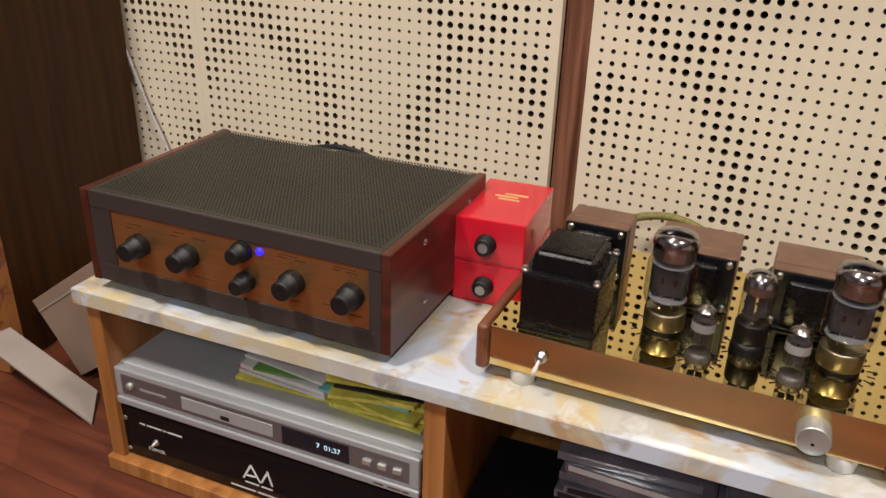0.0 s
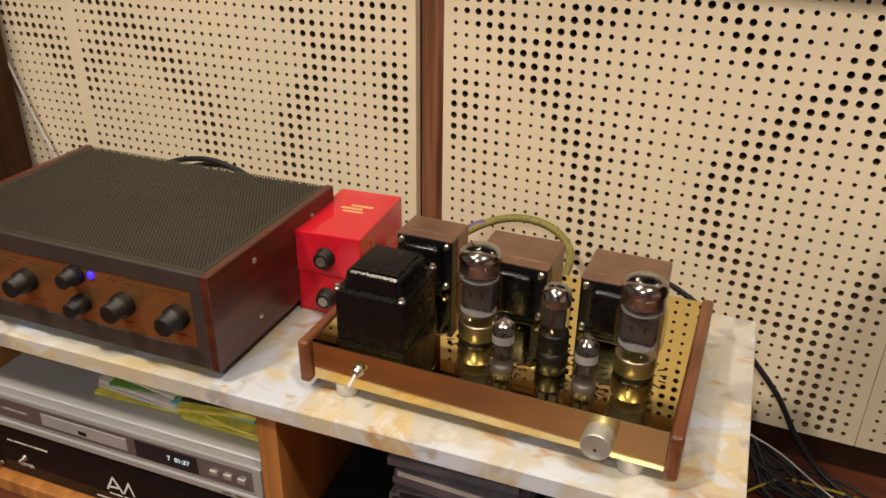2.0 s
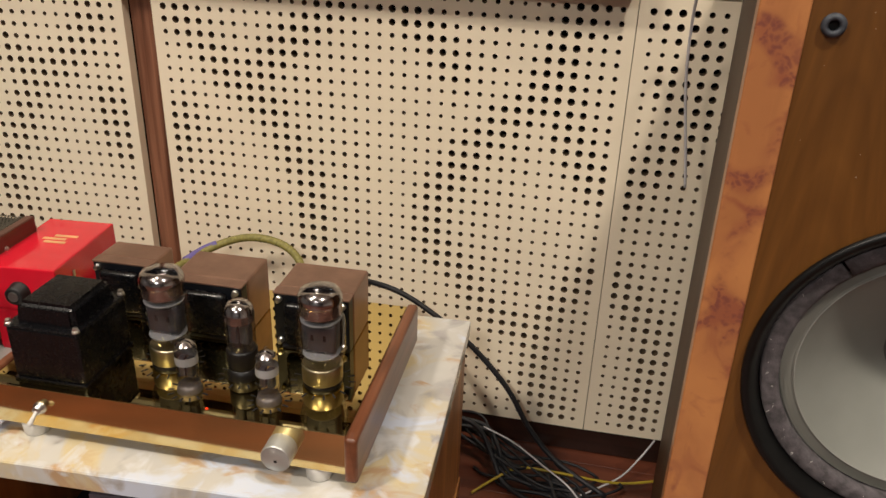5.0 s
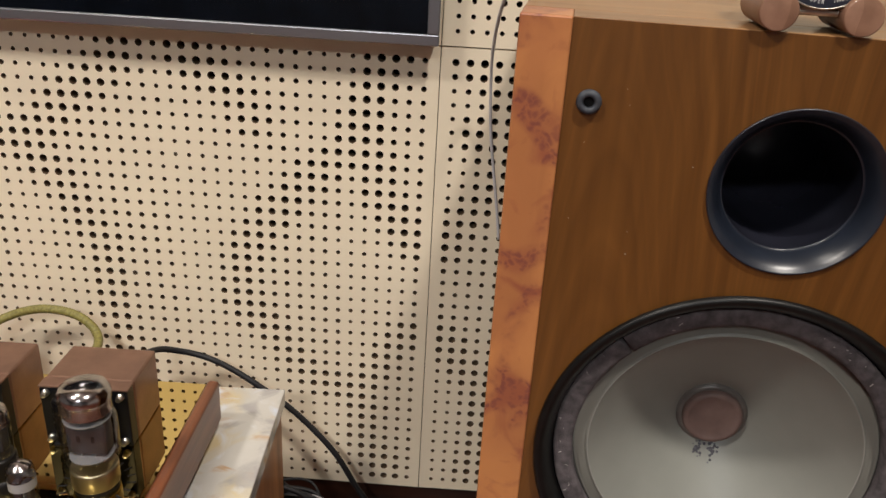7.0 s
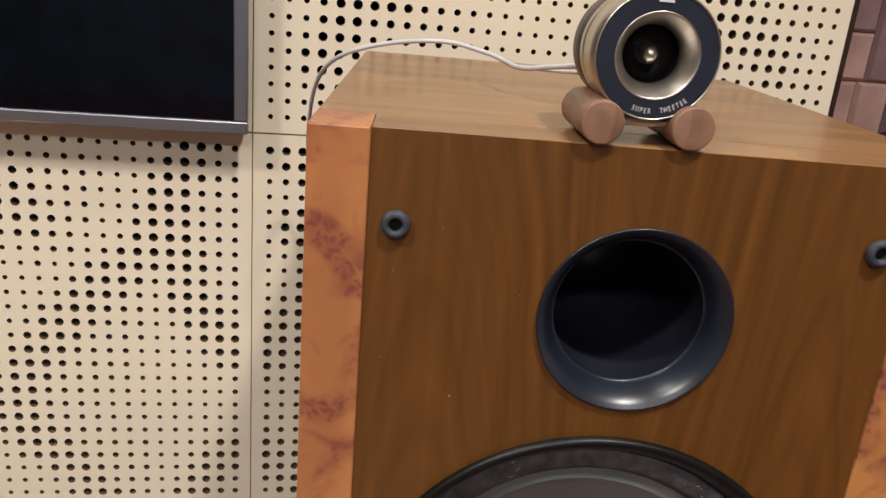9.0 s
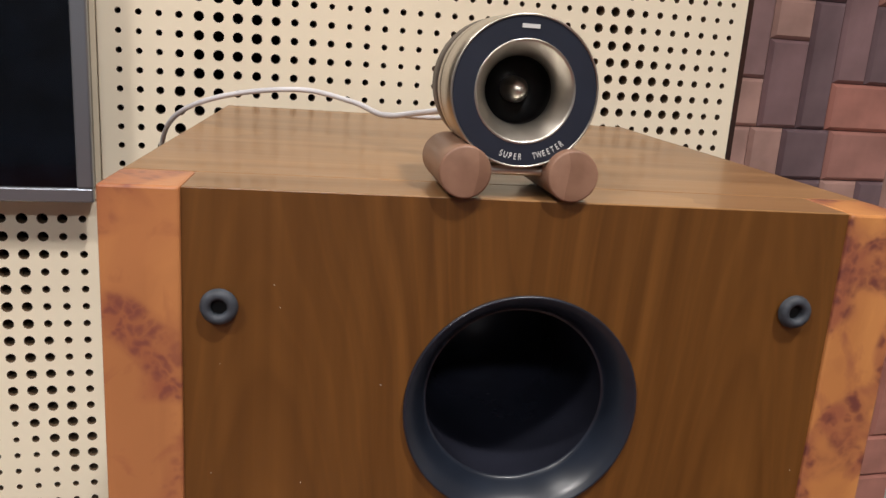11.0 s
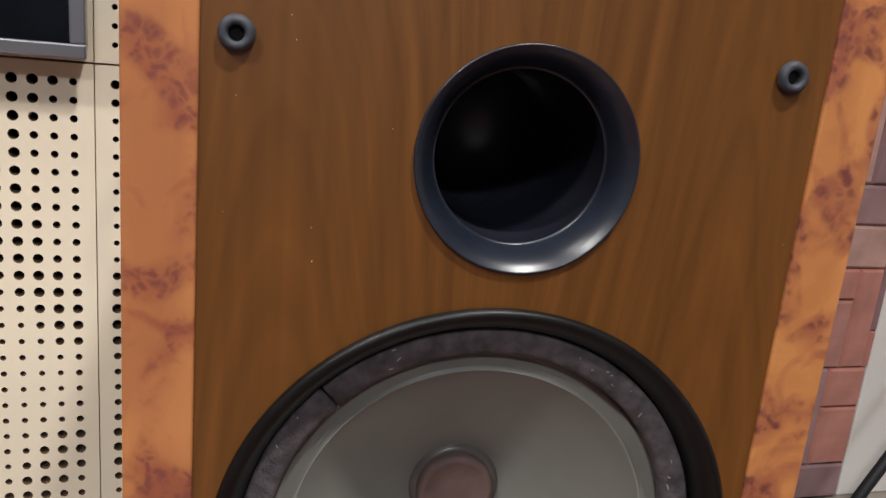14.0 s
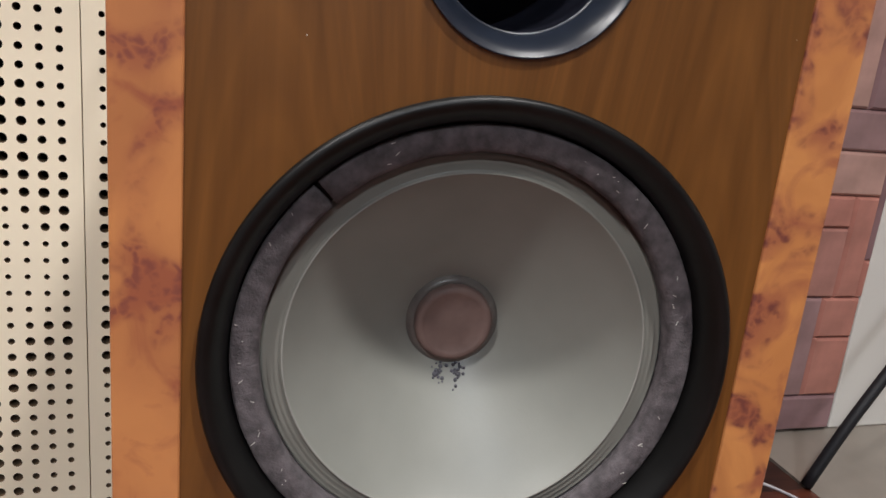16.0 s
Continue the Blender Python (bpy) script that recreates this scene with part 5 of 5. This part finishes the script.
vb = [bm.verts.new(q + Vector((0, 0.004, -0.009)) if i > 1 else Vector((q.x, q.y, FLOOR))) for i, q in enumerate(top)]
bm.faces.new(va)
bm.faces.new(vb[::-1])
for i in range(4):
    bm.faces.new((va[i], vb[i], vb[(i + 1) % 4], va[(i + 1) % 4]))
bmesh.ops.recalc_face_normals(bm, faces=bm.faces)
tagged(part("cardboard_flap", bm, CARD_GREY, None), "loose grey-cream cardboard flap resting on the floor", "cardboard")

# cables ----------------------------------------------------------------------------------
def cable(points, r, material, label, group="", name="cable"):
    return tagged(part(name, pipe(points, r), material, None, smooth=True), label, "cable", group)


green = cable([(-0.14, 0.865, 0.28), (-0.145, 0.97, 0.262), (-0.115, 1.02, 0.272), (-0.068, 1.028, 0.284), (-0.02, 1.026, 0.276), (0.01, 1.0, 0.256), (0.03, 0.87, 0.275)], 0.0055, CABLE_GREEN, "thick olive-green braided cable arching behind the amplifier")
part("heat_shrink", pipe([(-0.146, 0.975, 0.262), (-0.136, 1.004, 0.2655), (-0.12, 1.0175, 0.2708)], 0.0064), HEAT_SHRINK, green, "violet heat-shrink sleeve", True)
cable([(0.07, 0.862, 0.285), (0.08, 0.98, 0.262), (0.105, 1.02, 0.242), (0.146, 1.03, 0.2245), (0.194, 1.03, 0.196), (0.246, 1.03, 0.155), (0.298, 1.025, 0.1), (0.336, 1.015, 0.043), (0.38, 1.0, 0.005), (0.45, 0.97, -0.015)], 0.0038, CABLE_BLACK, "thick black cable hanging from the amplifier to the floor")
cable([(0.1, 0.862, 0.27), (0.13, 0.97, 0.17), (0.2, 0.99, 0.08), (0.262, 0.995, 0.05), (0.29, 0.98, 0.012), (0.31, 0.96, -0.012), (0.36, 0.93, -0.017)], 0.0036, CABLE_BLACK, "black cable hanging behind the rack")
cable([(-0.58, 0.835, 0.32), (-0.565, 0.9, 0.33), (-0.5, 0.905, 0.343), (-0.44, 0.9, 0.335), (-0.39, 0.89, 0.316), (-0.38, 0.94, 0.25)], 0.004, CABLE_BLACK, "black cable looping behind the preamplifier")
cable([(-0.55, 0.835, 0.32), (-0.535, 0.91, 0.325), (-0.47, 0.915, 0.333), (-0.41, 0.9, 0.322), (-0.36, 0.9, 0.3), (-0.35, 0.94, 0.24)], 0.004, CABLE_BLACK, "black cable looping behind the preamplifier")
cable([(-1.016, 1.019, 0.428), (-1.002, 1.021, 0.381), (-0.974, 1.021, 0.305), (-0.942, 1.02, 0.235), (-0.9, 1.012, 0.118)], 0.0022, CABLE_WHITE, "thin white twisted wire on the panel wall")
rng = random.Random(3)
for i in range(12):
    j = lambda s: rng.uniform(-s, s)
    lift = FLOOR + 0.005 + 0.004 * (i % 4)
    pts = [(0.2, 1.02 + j(0.03), lift + 0.05 + j(0.015)), (0.265 + j(0.01), 1.02 + j(0.025), lift + 0.03 + j(0.015)), (0.315 + j(0.012), 1.0 + j(0.03), lift + 0.012 + j(0.006)), (0.36 + j(0.015), 0.98 + j(0.03), lift + 0.004), (0.405 + j(0.02), 0.955 + j(0.03), lift), (0.44 + j(0.015), 0.9 + j(0.03), lift), (0.45 + j(0.012), 0.8, lift)]
    cable(pts, rng.choice((0.0024, 0.003, 0.002)), CABLE_BLACK, "black cable in a bundle on the floor", "cable bundle")
for i in range(5):
    a = rng.uniform(0, 6.28)
    x, y = 0.31 + 0.02 * i, 0.95 + rng.uniform(-0.03, 0.05)
    pts = [(x + 0.05 * math.cos(a + 0.7 * k) * (1 + 0.15 * k), y + 0.03 * math.sin(a + 0.7 * k), FLOOR + 0.005 + 0.003 * ((i + k) % 3)) for k in range(6)]
    cable(pts, 0.0021, CABLE_BLACK, "black cable lying in a loop on the floor", "cable bundle")
cable([(0.27, 1.015, 0.035), (0.315, 1.005, 0.024), (0.36, 0.985, 0.008), (0.4, 0.96, -0.002), (0.435, 0.91, -0.008)], 0.0012, CABLE_WHITE, "thin grey-white wire in the cable bundle", "cable bundle")
cable([(0.27, 0.93, -0.012), (0.3, 0.962, -0.006), (0.33, 0.98, 0.002), (0.38, 0.985, 0.0), (0.456, 0.997, -0.012), (0.51, 1.015, -0.014), (0.55, 1.04, -0.016)], 0.0019, CABLE_YELLOW, "thin yellow cable on the floor", "cable bundle")
cable([(0.51, 1.045, 0.035), (0.495, 1.035, 0.012), (0.47, 1.01, -0.008), (0.44, 0.985, -0.014), (0.4, 0.95, -0.015)], 0.0014, CABLE_WHITE, "thin white twisted wire behind the loudspeaker")
cable([(0.49, 1.03, 0.42), (0.4845, 1.03, 0.46), (0.472, 1.03, 0.54), (0.467, 1.02, 0.6), (0.466, 0.99, 0.65), (0.472, 0.93, 0.7), (0.487, 0.89, 0.727), (0.52, 0.87, 0.742), (0.565, 0.862, 0.748), (0.595, 0.83, 0.744), (0.607, 0.789, 0.7405), (0.622, 0.765, 0.7445), (0.636, 0.72, 0.752), (0.638, 0.69, 0.756)], 0.0017, CABLE_WHITE, "thin white twisted wire running over the loudspeaker")
cable([(0.607, 0.789, 0.741), (0.628, 0.768, 0.742), (0.645, 0.72, 0.747), (0.648, 0.69, 0.75)], 0.0013, CABLE_WHITE, "thin white wire end at the tweeter")
stand = tagged(part("stand_leg", pipe([(1.382, 1.13, FLOOR + 0.004), (1.426, 1.13, 0.07), (1.475, 1.13, 0.155), (1.62, 1.13, 0.4)], 0.0085, 4, 14), CABLE_BLACK, None, smooth=True), "slanting dark tube leg of a floor stand", "stand")
cable([(1.2, 1.2, FLOOR + 0.004), (1.29, 1.17, FLOOR + 0.004), (1.345, 1.1, FLOOR + 0.004), (1.36, 1.0, FLOOR + 0.004)], 0.0022, CABLE_WHITE, "thin white wire on the dark floor edge")

# planks and bricks ------------------------------------------------------------------------
rng = random.Random(8)
y = -0.4
while y < 1.05:
    x = -2.15 + rng.uniform(-0.4, 0.0)
    while x < 1.39:
        ln = rng.choice((0.5, 0.7, 0.9))
        x1 = min(x + ln, 1.388)
        if x1 - x > 0.03:
            part("plank", box(x + 0.0004, x1 - 0.0004, y + 0.0004, y + 0.0896, FLOOR - 0.006, FLOOR, 0.0003, 1), FLOORWOOD, floor)
        x += ln
    y += 0.09
part("far_planks", box(-2.2, 1.39, -3.2, -0.4005, FLOOR - 0.006, FLOOR - 0.0003), FLOORWOOD, floor)
UNIT = ((0.0, 0.0, 0.052, 0.1), (0.0, 0.1, 0.052, 0.045), (0.052, 0.0, 0.04, 0.145), (0.092, 0.055, 0.044, 0.15), (0.092, 0.0, 0.108, 0.055), (0.136, 0.055, 0.064, 0.09), (0.136, 0.145, 0.064, 0.06), (0.0, 0.145, 0.092, 0.06))
meshes = {}
BIG = 1.18
for iz in range(10):
    for ix in range(4):
        for unit in UNIT:
            ux, uz, uw, uh = (BIG * q for q in unit)
            x0, z0 = 0.86 + BIG * (ix * 0.2 - (0.1 if iz % 2 else 0.0)) + ux, FLOOR + BIG * iz * 0.205 + uz
            x1 = min(x0 + uw, 1.571)
            if x1 - x0 < 0.012 or x0 < 0.9:
                continue
            if z0 + uh > 2.5:
                continue
            key = (round(x1 - x0, 4), round(uh, 4))
            if key not in meshes:
                bm = box(0.0004, key[0] - 0.0004, 0.0, 0.016, 0.0004, uh - 0.0004)
                bmesh.ops.inset_region(bm, faces=[f for f in bm.faces if f.normal.y < -0.9], thickness=0.0065, depth=0.0)
                for v in bm.verts:
                    on_rim = min(v.co.x, key[0] - v.co.x, v.co.z, uh - v.co.z) < 0.003
                    if on_rim and v.co.y < 0.001:
                        v.co.y = 0.0055
                me = bpy.data.meshes.new("brick")
                bm.to_mesh(me)
                bm.free()
                me.materials.append(STONE)
                meshes[key] = me
            ob = new("brick", meshes[key])
            ob.parent = brick_wall
            ob.location = (x0, 1.2925, z0)
